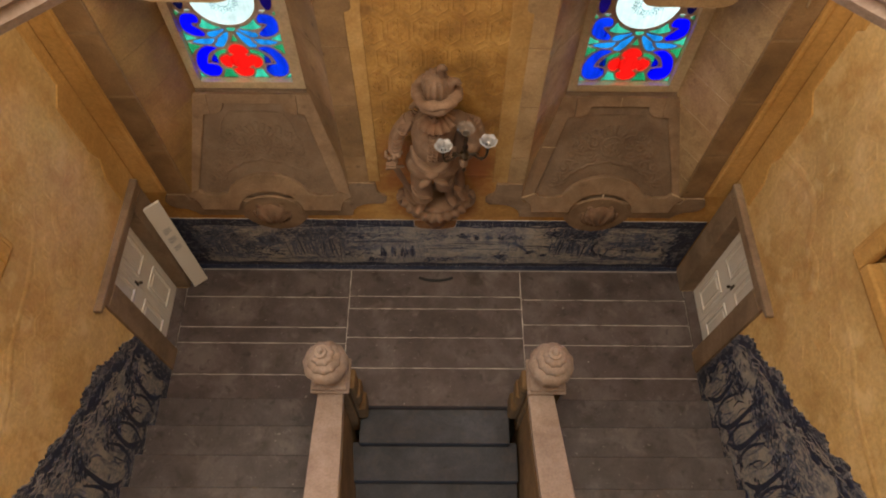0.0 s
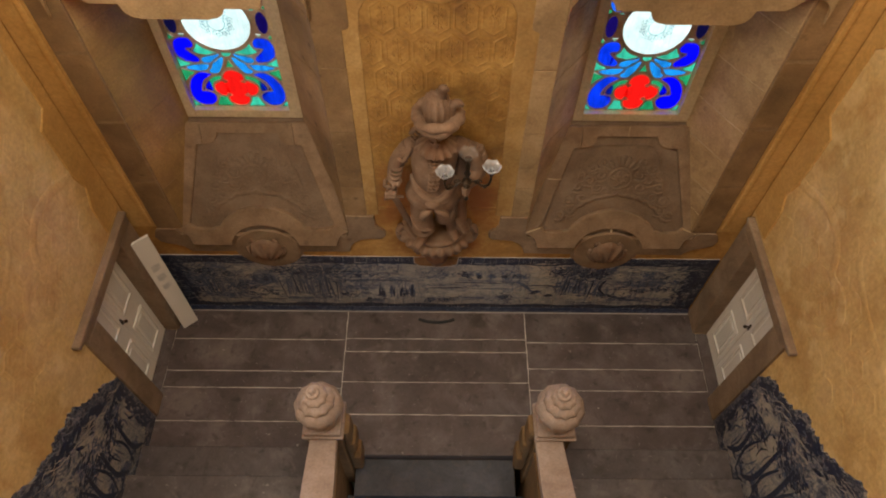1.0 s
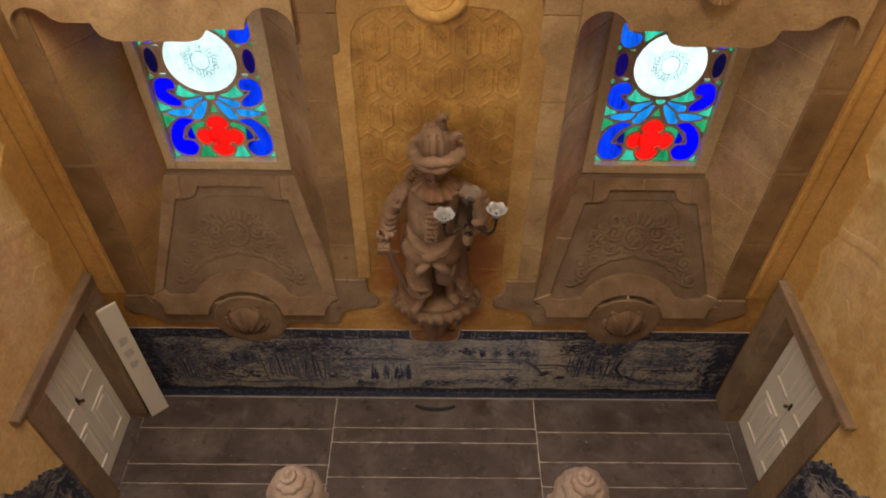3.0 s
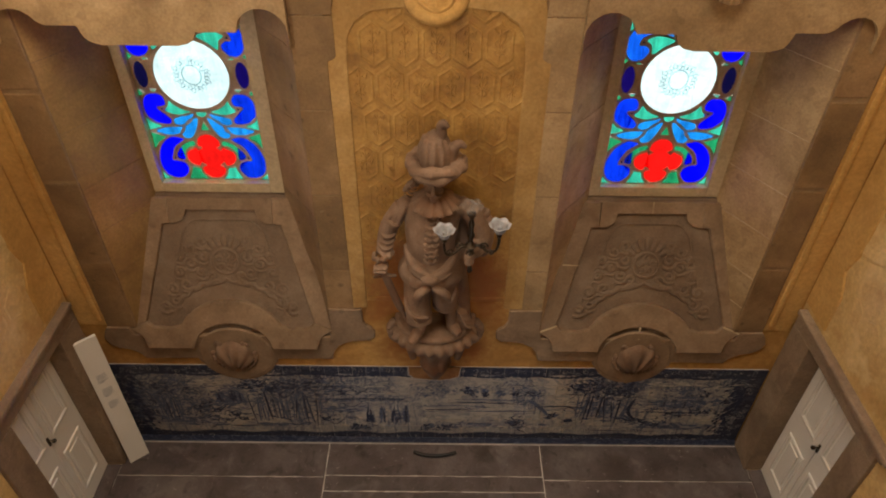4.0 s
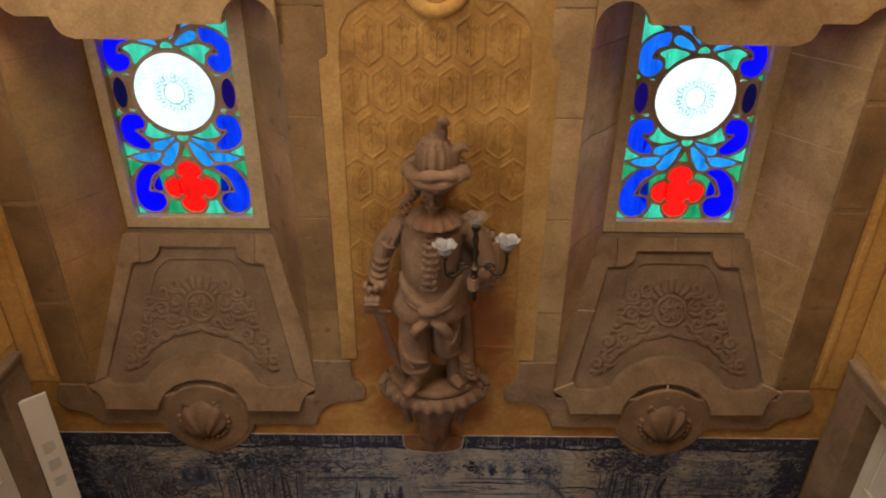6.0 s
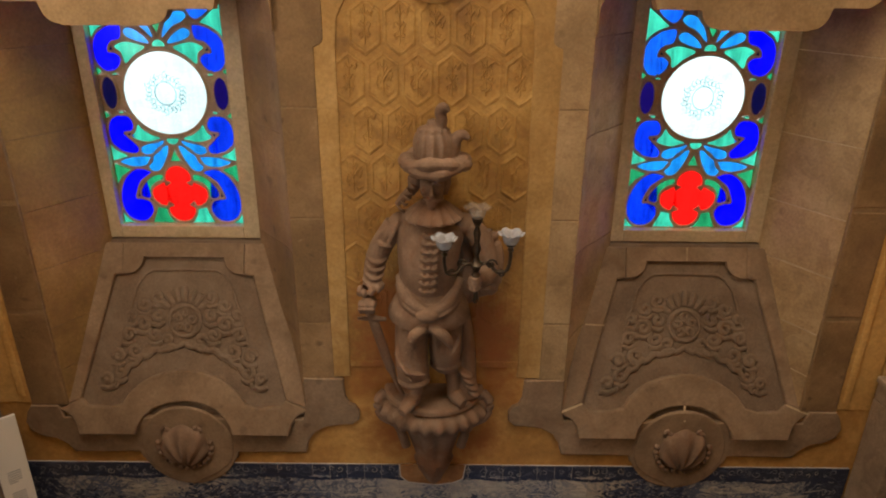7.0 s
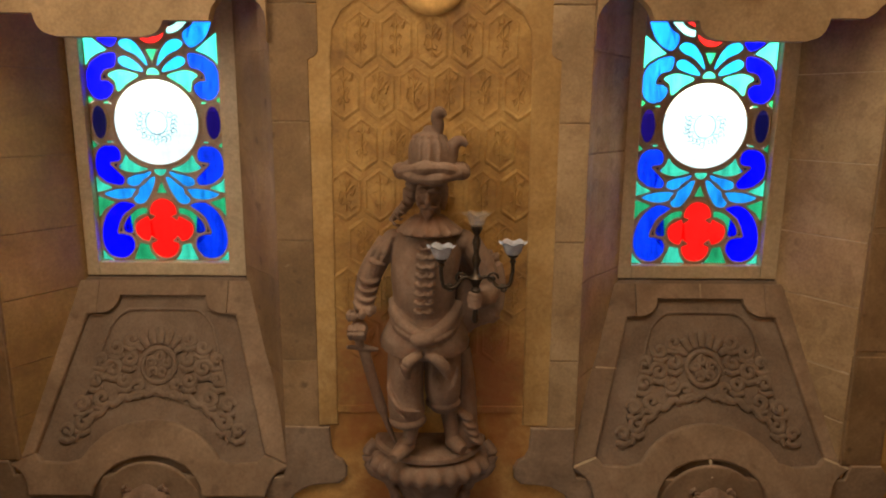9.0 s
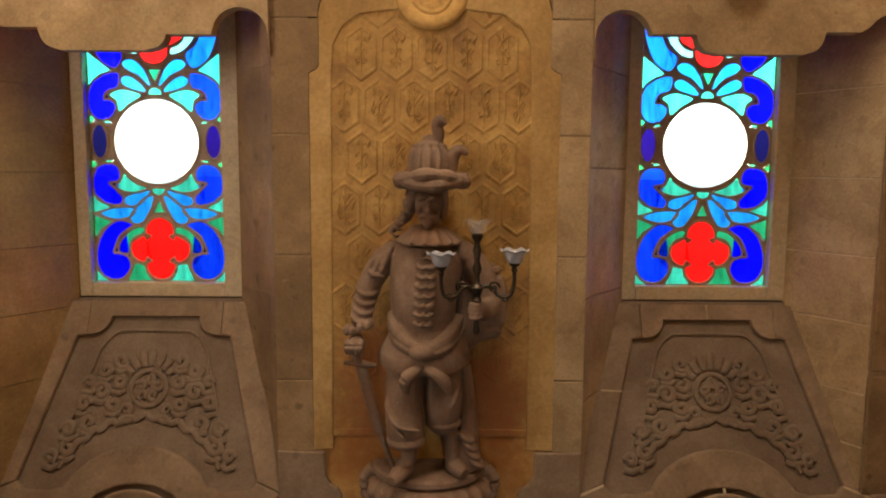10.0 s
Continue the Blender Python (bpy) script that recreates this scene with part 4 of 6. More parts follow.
    l.new(M("ADD", M("MULTIPLY", value, 0.9), M("MULTIPLY", M("SUBTRACT", fine, 0.45), 0.2)), r.inputs["Fac"])
    oi = n.new("ShaderNodeObjectInfo").outputs["Random"]
    out = mix(n, l, 1.0, r.outputs["Color"], M("ADD", M("MULTIPLY", oi, 0.16), 0.92), "MULTIPLY")
    if mode != "back":
        br = n.new("ShaderNodeTexBrick")
        br.offset = 0.0
        br.inputs["Scale"].default_value = 1.0
        br.inputs["Brick Width"].default_value = br.inputs["Row Height"].default_value = 0.136
        br.inputs["Mortar Size"].default_value = 0.0025
        cmb = n.new("ShaderNodeCombineXYZ")
        l.new(along, cmb.inputs[0])
        l.new(sep.outputs["Z"], cmb.inputs[1])
        l.new(cmb.outputs[0], br.inputs["Vector"])
        out = mix(n, l, M("MULTIPLY", br.outputs["Fac"], 0.3), out, (0.2, 0.19, 0.17))
        bump(n, l, s, M("SUBTRACT", 1.0, br.outputs["Fac"]), 0.5, 0.002)
    l.new(out, s.inputs["Base Color"])
    s.inputs["Roughness"].default_value = 0.32
    return m
TILE = azulejo("blue_white_tile", "back")
TILE_SIDE = azulejo("blue_white_side_tile", "picture")
TILE_EDGE = azulejo("dark_blue_border_tile", "border")

def side_tiles(s):
    rnd = random.Random(7 + s)
    if s < 0:
        base = [(-1.44, 1.1), (-1.52, 1.18), (-1.67, 1.37), (-1.82, 1.44), (-1.97, 1.68), (-2.23, 1.79), (-2.43, 1.82), (-2.72, 1.98), (-2.87, 2.15), (-3.05, 2.2), (-3.23, 2.37), (-3.6, 2.55), (-4.2, 2.9), (-5.2, 3.4)]
    else:
        base = [(-1.44, 1.28), (-1.52, 1.42), (-1.65, 1.55), (-1.83, 1.6), (-2.09, 1.9), (-2.31, 1.92), (-2.57, 2.1), (-2.74, 2.31), (-2.9, 2.36), (-3.02, 2.52), (-3.2, 2.6), (-3.6, 2.8), (-4.2, 3.1), (-5.2, 3.6)]
    wall = wall_west if s < 0 else wall_east
    place = lambda u, v, d: Vector((s * d, u, v))
    foot = lambda y: max(-0.02, (-1.86 - y) * 0.47 - 0.02)
    picture = [(y, z - 0.1) for y, z in base] + [(-5.2, 1.4), (-1.86, -0.02), (-1.44, -0.02)]
    part("tile_panel", prism(picture, place, HALF - 0.012, HALF + 0.02), TILE_SIDE, wall, "blue and white painted tile picture rising with the stairs")
    # leafy cut-out border along the top
    top, low = [], []
    for (y0, z0), (y1, z1) in zip(base, base[1:]):
        m = max(2, int(abs(y1 - y0) / 0.022))
        for k in range(m):
            t = k / m
            y, z = y0 + (y1 - y0) * t, z0 + (z1 - z0) * t
            top.append((y, z + 0.05 * abs(math.sin(13 * y)) + 0.03 * abs(math.sin(41 * y + 1)) + rnd.uniform(-0.014, 0.014)))
            low.append((y, z - 0.2 + 0.035 * math.sin(14 * y) + 0.015 * math.sin(51 * y)))
    part("tile_border", prism(top + low[::-1], place, HALF - 0.017, HALF), TILE_EDGE, wall, "leafy dark blue tile border with a cut-out edge")
    # borders beside the door and above the steps
    side = [(-1.44, -0.02)] + [(-1.44, 1.0)] + [(-1.56 - 0.03 * math.sin(7 * z), z) for z in (0.98, 0.8, 0.65, 0.5, 0.3)]  + [(-1.7, 0.12)]
    run = [(-1.75 - 0.15 * k, foot(-1.75 - 0.15 * k) + 0.16 + 0.02 * math.sin(2.2 * k)) for k in range(23)]
    part("tile_border", prism(side + run + [(-5.05, foot(-5.05)), (-1.86, -0.02)], place, HALF - 0.0175, HALF), TILE_EDGE, wall)
side_tiles(-1)
side_tiles(1)

def glaze(name, c):
    """Fired blue paint, washed unevenly."""
    m, n, l, s = material(name)
    pos = n.new("ShaderNodeNewGeometry").outputs["Position"]
    r = ramp(n, [(0.3, tuple(q * 0.7 for q in c)), (0.7, tuple(q * 1.35 for q in c))])
    l.new(noise_node(n, l, pos, 19.0, 4, 0.6).outputs["Fac"], r.inputs["Fac"])
    l.new(r.outputs["Color"], s.inputs["Base Color"])
    s.inputs["Roughness"].default_value = 0.32
    return m
GLAZES = {"wash": glaze("grey_blue_wash", (0.23, 0.225, 0.235)), "mid": glaze("blue_glaze", (0.08, 0.095, 0.148)), "dark": glaze("navy_glaze", (0.02, 0.027, 0.058)), "light": glaze("cream_glaze", (0.34, 0.31, 0.27))}
LIFT = {"wash": 0.0006, "mid": 0.001, "dark": 0.0014, "light": 0.0018}

class Painter:
    """Brush marks of blue glaze, each a thin flat patch on the tiles."""
    def __init__(self, place, seed, within):
        self.place, self.within, self.rnd = place, within, random.Random(seed)
        self.jitter = random.Random(seed + 100)
        self.marks = {k: ([], []) for k in GLAZES}
    def patch(self, pts, key):
        if not all(self.within(u, v) for u, v in pts):
            return
        vs, fs = self.marks[key]
        fs.append(tuple(range(len(vs), len(vs) + len(pts))))
        lift = LIFT[key] + self.jitter.uniform(0, 0.00036)      # no two patches share a plane
        vs.extend(self.place(u, v, lift) for u, v in pts)
    def dab(self, u, v, length, width, degrees, key):
        c, q = math.cos(radians(degrees)), math.sin(radians(degrees))
        self.patch([(u + a * length * c - e * width * q, v + a * length * q + e * width * c) for a, e in ((-1, 0), (-0.4, -1), (0.4, -0.8), (1, 0), (0.4, 1), (-0.4, 0.8))], key)
    def stroke(self, pts, width, key, taper=True):
        pts = [p.to_2d() for p in curve_pts([(*q, 0) for q in pts], 4)]
        for i, (a, e) in enumerate(zip(pts, pts[1:])):
            d = (e - a)
            if d.length < 1e-6:
                continue
            nrm = Vector((-d.y, d.x)).normalized()
            f = lambda k: width * (math.sin(math.pi * (0.12 + 0.76 * k / (len(pts) - 1))) if taper else 1.0)
            w0, w1 = f(i), f(i + 1)
            self.patch([tuple(a + nrm * w0), tuple(a - nrm * w0), tuple(e - nrm * w1), tuple(e + nrm * w1)], key)
    def crown(self, u, v, ru, rv, n, dark=0.5, size=1.0):
        rnd = self.rnd
        for k in range(max(3, n // 16)):
            a, r = rnd.uniform(0, 6.283), math.sqrt(rnd.random())
            cu, cv = u + ru * r * math.cos(a), v + rv * r * math.sin(a)
            tone = "dark" if rnd.random() < dark + (0.2 if cv < v else -0.2) else "mid" if rnd.random() < 0.75 else "wash"
            for i in range(16):
                x, y = rnd.gauss(0, 0.3) * ru, rnd.gauss(0, 0.3) * rv
                key = tone if rnd.random() < 0.6 else rnd.choice(("mid", "mid", "wash"))
                self.dab(cu + x, cv + y, rnd.uniform(0.012, 0.03) * size, rnd.uniform(0.005, 0.01) * size, rnd.uniform(-50, 50) + (180 if x < 0 else 0), key)
    def trunks(self, u0, u1, v0, v1, n, lean=0.04, dark=0.5, width=0.007):
        rnd = self.rnd
        for k in range(n):
            u = u0 + (u1 - u0) * (k + rnd.uniform(0.1, 0.9)) / n
            b, e = rnd.uniform(-lean, lean), rnd.uniform(0.7, 1.0)
            self.stroke([(u, v0 + rnd.uniform(0, 0.1)), (u + b * 0.6, (v0 + v1) / 2), (u + b, v0 + (v1 - v0) * e)], width * rnd.uniform(0.5, 1.3), "dark" if rnd.random() < dark * 0.6 else "mid")
    def hatch(self, u0, u1, v0, v1, n, key="mid", slope=0.0):
        rnd = self.rnd
        for k in range(n):
            u, v = rnd.uniform(u0, u1), rnd.uniform(v0, v1)
            w = rnd.uniform(0.04, 0.14)
            self.stroke([(u - w, v - w * slope), (u, v + rnd.uniform(-0.008, 0.008)), (u + w, v + w * slope)], rnd.uniform(0.002, 0.006), key)
    def scroll(self, u, v, r, turn, key="light", width=0.006):
        self.stroke(spiral(u, v, r, self.rnd.uniform(0, 360), turn, 10), width, key)
    def finish(self, wall, label):
        for key, (vs, fs) in self.marks.items():
            if fs:
                me = bpy.data.meshes.new("glaze_strokes")
                me.from_pydata(vs, [], fs)
                me.materials.append(GLAZES[key])
                ob = new("glaze_strokes", me)
                ob.parent = wall
                ob["label"], ob["kind"] = label, "stuff"

def paint_back():
    """River landscape with groves, ruins and banks, in a scrolled border."""
    p = Painter(on_back, 5, lambda u, v: 0.004 < v < 1.196 and abs(u) < 3.19)
    rnd = p.rnd
    # broad washes of ground and far banks
    for u, v, ru, rv in ((-2.9, 0.6, 0.22, 0.25), (-2.5, 0.35, 0.4, 0.1), (-1.5, 0.3, 0.45, 0.08), (-0.9, 0.55, 0.3, 0.06), (1.65, 0.55, 0.3, 0.18), (2.45, 0.68, 0.3, 0.08), (0.6, 0.3, 0.5, 0.04), (2.4, 0.3, 0.4, 0.05), (-2.05, 0.72, 0.12, 0.12)):
        for k in range(110):
            p.dab(u + rnd.gauss(0, 0.45) * ru, v + rnd.gauss(0, 0.45) * rv, rnd.uniform(0.03, 0.07), rnd.uniform(0.008, 0.016), rnd.uniform(-12, 12), "wash" if rnd.random() < 0.8 else "mid")
    # ruin, house and fences
    p.hatch(-3.08, -2.72, 0.32, 0.86, 46)
    p.trunks(-3.05, -2.7, 0.3, 0.85, 9, 0.02, 0.3, 0.006)
    for u in (-2.16, -2.02, -1.94):
        p.trunks(u - 0.03, u + 0.03, 0.58, 0.84, 6, 0.01, 0.4, 0.009)
    p.hatch(-2.25, -1.85, 0.5, 0.9, 16)
    p.trunks(-1.12, -0.82, 0.62, 0.76, 12, 0.005, 0.2, 0.004)
    p.hatch(-1.1, -0.85, 0.62, 0.75, 6)
    p.hatch(2.2, 2.7, 0.6, 0.8, 26, "mid")
    p.trunks(2.22, 2.7, 0.55, 0.78, 16, 0.01, 0.15, 0.006)
    # groves
    for u, v, ru, rv, n, dk in ((-2.62, 0.88, 0.17, 0.14, 150, 0.45), (-2.45, 0.62, 0.12, 0.1, 60, 0.3), (-1.72, 0.93, 0.17, 0.11, 220, 0.65), (-1.42, 0.9, 0.2, 0.12, 260, 0.6), (-1.2, 0.95, 0.13, 0.1, 160, 0.65), (-0.95, 0.84, 0.1, 0.09, 90, 0.45),
                            (0.36, 0.88, 0.08, 0.11, 80, 0.4), (0.5, 0.82, 0.05, 0.06, 34, 0.3), (0.62, 0.83, 0.05, 0.07, 40, 0.35), (0.77, 0.85, 0.06, 0.09, 50, 0.4), (0.98, 0.85, 0.1, 0.1, 70, 0.3), (1.5, 0.98, 0.16, 0.13, 230, 0.65), (1.72, 0.9, 0.22, 0.14, 300, 0.65),
                            (1.94, 0.96, 0.12, 0.12, 150, 0.6), (2.55, 0.86, 0.14, 0.1, 110, 0.3), (2.85, 0.74, 0.07, 0.06, 40, 0.25), (-0.05, 0.84, 0.2, 0.07, 80, 0.2)):
        p.crown(u, v, ru, rv, n, dk)
    p.trunks(-1.85, -1.15, 0.25, 0.86, 26, 0.05, 0.55, 0.009)
    p.trunks(1.42, 1.95, 0.34, 0.86, 20, 0.06, 0.6, 0.009)
    p.trunks(-2.78, -2.55, 0.3, 0.85, 7, 0.06, 0.5, 0.01)
    p.stroke([(2.0, 0.75), (1.96, 0.55), (2.06, 0.4)], 0.02, "dark")
    for k in range(150):
        u, v = rnd.uniform(-3.0, 3.0), rnd.uniform(0.2, 0.75)
        p.dab(u, v, rnd.uniform(0.015, 0.05), rnd.uniform(0.003, 0.008), rnd.uniform(-25, 25), rnd.choice(("mid", "wash", "wash")))
    for u, v, ru, rv, n, dk in ((-2.85, 0.78, 0.25, 0.2, 260, 0.2), (-2.5, 0.5, 0.35, 0.2, 300, 0.25), (-2.1, 0.75, 0.2, 0.16, 150, 0.2), (-1.0, 0.6, 0.25, 0.16, 120, 0.15), (1.65, 0.6, 0.3, 0.2, 150, 0.2), (2.5, 0.62, 0.3, 0.12, 130, 0.15), (-1.55, 0.8, 0.4, 0.16, 220, 0.3)):
        p.crown(u, v, ru, rv, n, dk)
    for k in range(70):      # drawn contours of rocks and branches
        u, v = rnd.uniform(-3.0, -0.7) if k % 3 else rnd.uniform(1.2, 2.9), rnd.uniform(0.28, 0.95)
        w, h = rnd.uniform(0.04, 0.12), rnd.uniform(-0.12, 0.12)
        p.stroke([(u - w, v), (u - w / 3, v + h), (u + w / 3, v + h * 0.7), (u + w, v - h * 0.3)], rnd.uniform(0.003, 0.006), rnd.choice(("dark", "mid")))
    p.crown(-2.2, 0.6, 0.25, 0.2, 130, 0.2)
    p.crown(-1.5, 0.55, 0.35, 0.2, 150, 0.15)
    p.crown(2.45, 0.62, 0.3, 0.14, 130, 0.15)
    # low shrubs and foreground
    for u, v, ru, rv, n, dk in ((-2.05, 0.4, 0.12, 0.07, 70, 0.6), (-2.35, 0.42, 0.1, 0.09, 60, 0.6), (-0.78, 0.27, 0.12, 0.07, 80, 0.7), (-0.12, 0.27, 0.1, 0.09, 70, 0.7), (0.17, 0.27, 0.12, 0.09, 90, 0.7), (0.86, 0.34, 0.1, 0.1, 90, 0.65), (1.38, 0.37, 0.06, 0.04, 24, 0.6),
                            (2.02, 0.42, 0.14, 0.08, 100, 0.7), (2.4, 0.33, 0.22, 0.05, 110, 0.4), (1.16, 0.45, 0.07, 0.05, 40, 0.6), (-1.0, 0.38, 0.14, 0.05, 50, 0.5)):
        p.crown(u, v, ru, rv, n, dk)
    for u in (-0.66, -0.56, -0.4, -0.3):     # upright bell-shaped bushes
        for k in range(3):
            a = rnd.uniform(-0.05, 0.05)
            p.stroke([(u + a * 0.3, 0.58 + rnd.uniform(-0.05, 0.05)), (u + a * 0.8, 0.46), (u + a, 0.32)], 0.009, rnd.choice(("dark", "mid", "wash")))
        p.crown(u, 0.46, 0.035, 0.12, 64, 0.4)
    p.stroke([(0.92, 0.72), (1.04, 0.62), (1.17, 0.45)], 0.022, "mid")
    for u0, u1, v in ((-0.2, 0.55, 0.6), (-0.1, 0.4, 0.55), (0.2, 1.0, 0.71), (0.15, 0.8, 0.66), (0.3, 1.02, 0.52), (-3.0, -2.2, 0.3), (-2.3, -1.6, 0.26), (1.55, 2.3, 0.22), (2.1, 2.9, 0.27), (1.0, 1.5, 0.6), (2.1, 2.8, 0.55), (-1.0, -0.3, 0.7)):
        p.stroke([(u0, v), ((u0 + u1) / 2, v + rnd.uniform(-0.02, 0.02)), (u1, v + rnd.uniform(-0.02, 0.02))], rnd.uniform(0.005, 0.009), "dark" if rnd.random() < 0.5 else "mid")
        p.hatch(u0, u1, v - 0.04, v + 0.03, 5, "mid")
    for u, v, ru, rv in ((-2.3, 0.98, 0.14, 0.05), (-2.15, 0.97, 0.1, 0.06), (-1.72, 0.33, 0.22, 0.04), (-0.5, 0.9, 0.3, 0.1), (0.55, 0.98, 0.35, 0.06), (1.05, 0.42, 0.25, 0.06), (2.3, 0.98, 0.25, 0.06), (2.75, 0.92, 0.15, 0.1), (2.7, 0.45, 0.15, 0.06), (1.62, 0.38, 0.1, 0.06), (0.5, 0.45, 0.3, 0.04)):
        for k in range(12):
            p.dab(u + rnd.gauss(0, 0.5) * ru, v + rnd.gauss(0, 0.5) * rv, rnd.uniform(0.03, 0.08), rnd.uniform(0.006, 0.014), rnd.uniform(-14, 14), "light")
    # scalloped border with pale squiggles, and leafy ends
    n = 96
    for k in range(n):
        u = -3.15 + 6.3 * k / n
        for v, w in ((1.085, 0.018), (0.13, -0.014)):
            p.dab(u, v + w * math.sin(u * 9), 0.05, 0.016, 20 * math.cos(u * 9), "dark")
        if rnd.random() < 0.75:
            p.scroll(u, rnd.uniform(1.12, 1.17), rnd.uniform(0.018, 0.035), rnd.choice((-1, 1)) * 1.1, "light" if rnd.random() < 0.3 else "wash", 0.0032)
        if rnd.random() < 0.75:
            p.scroll(u, rnd.uniform(0.03, 0.09), rnd.uniform(0.018, 0.035), rnd.choice((-1, 1)) * 1.1, "light" if rnd.random() < 0.25 else "wash", 0.0032)
    for q in (-1, 1):
        for k in range(150):
            v = rnd.uniform(0.1, 1.1)
            u = q * (3.03 + 0.04 * math.sin(v * 11) - abs(rnd.gauss(0, 0.07)))
            p.dab(u, v, rnd.uniform(0.02, 0.045), rnd.uniform(0.008, 0.015), rnd.uniform(20, 70) * q, "dark")
        for k in range(26):
            p.scroll(q * rnd.uniform(3.02, 3.16), rnd.uniform(0.1, 1.1), rnd.uniform(0.02, 0.04), rnd.choice((-1, 1)) * 1.0, "wash", 0.005)
    p.finish(wall_north, "blue brush strokes of a painted river landscape")

def paint_side(s):
    """Trees and reeds rising with the stairs, framed by leafy scrolls."""
    wall = wall_west if s < 0 else wall_east
    foot = lambda y: max(0.0, (-1.86 - y) * 0.47)
    crest = lambda y: (1.2 if s < 0 else 1.42) + (-1.5 - y) * (0.67 if s < 0 else 0.7)
    p = Painter(lambda u, v, d: Vector((s * (HALF - 0.0178 - d), u, v)), 20 + s, lambda u, v: -5.0 < u < -1.45 and foot(u) + 0.01 < v < crest(u) + 0.03)
    rnd = p.rnd
    up = lambda y, k: foot(y) + (crest(y) - foot(y)) * k
    for y in (-1.85, -2.2, -2.45, -2.9, -3.3, -3.8, -4.4):
        k = rnd.uniform(0.55, 0.72)
        p.crown(y, up(y, k), 0.16, 0.2, 200, 0.6, 1.4)
        p.stroke([(y + 0.05, up(y, 0.12)), (y - 0.06, up(y, 0.3)), (y + 0.02, up(y, k))], 0.03, "dark")
        p.stroke([(y - 0.2, up(y, 0.18)), (y - 0.1, up(y, 0.38)), (y - 0.14, up(y, 0.6))], 0.018, "dark")
        p.crown(y - 0.15, up(y, 0.25), 0.16, 0.1, 70, 0.6, 1.5)
    for k in range(120):
        y = rnd.uniform(-4.8, -1.6)
        a = rnd.uniform(0.15, 0.6)
        p.stroke([(y, up(y, a)), (y + rnd.uniform(-0.03, 0.03), up(y, a + 0.08)), (y + rnd.uniform(-0.07, 0.07), up(y, a + 0.16))], rnd.uniform(0.005, 0.011), rnd.choice(("mid", "mid", "dark", "wash")))
    # leafy frame: dark tongues, then pale veins that run with it
    for k in range(300):
        y = rnd.uniform(-4.9, -1.5)
        top = rnd.random() < 0.55
        v = crest(y) - abs(rnd.gauss(0, 0.12)) - 0.02 if top else up(y, 0) + abs(rnd.gauss(0, 0.09)) + 0.02
        p.dab(y, v, rnd.uniform(0.04, 0.09), rnd.uniform(0.014, 0.028), -33 + rnd.uniform(-50, 50), "dark")
    for k in range(70):
        v = rnd.uniform(0.05, 1.1)
        p.dab(-1.5 - abs(rnd.gauss(0, 0.07)), v, rnd.uniform(0.04, 0.08), rnd.uniform(0.012, 0.024), 90 + rnd.uniform(-40, 40), "dark")
    for k in range(230):
        y = rnd.uniform(-4.8, -1.55)
        w, q = rnd.uniform(0.06, 0.16), rnd.uniform(-0.04, 0.04)
        f = (lambda x: crest(x) - 0.13) if k % 3 else (lambda x: foot(x) + 0.09)
        o = rnd.uniform(-0.09, 0.08)
        p.stroke([(y - w, f(y - w) + o + q), (y - w / 3, f(y - w / 3) + o - q), (y + w / 3, f(y + w / 3) + o + q), (y + w, f(y + w) + o - q)], rnd.uniform(0.003, 0.007), rnd.choice(("wash", "mid", "mid", "light")))
    for k in range(40):
        v = rnd.uniform(0.08, 1.05)
        u = -1.5 - rnd.uniform(0, 0.1)
        p.stroke([(u, v - 0.08), (u + rnd.uniform(-0.03, 0.03), v), (u, v + 0.08)], rnd.uniform(0.004, 0.008), rnd.choice(("wash", "mid", "wash")))
    p.finish(wall, "blue brush strokes of painted trees and leafy scrolls")
paint_back()
paint_side(-1)
paint_side(1)

# ---------------- doors, surrounds and high side windows ----------------
DARKMETAL = mineral("dark_bronze", (0.03, 0.02, 0.012), (0.05, 0.034, 0.02), (0.08, 0.055, 0.03), 20, 90, 0.4, 0.0005)
DARKMETAL.node_tree.nodes["Principled BSDF"].inputs["Metallic"].default_value = 0.7
# near-black brown that imitates the shade inside the high openings
SHADE = mineral("opening_shade", (0.05, 0.035, 0.02), (0.07, 0.05, 0.03), (0.09, 0.065, 0.04), 2, 20, 0.9, 0.002)

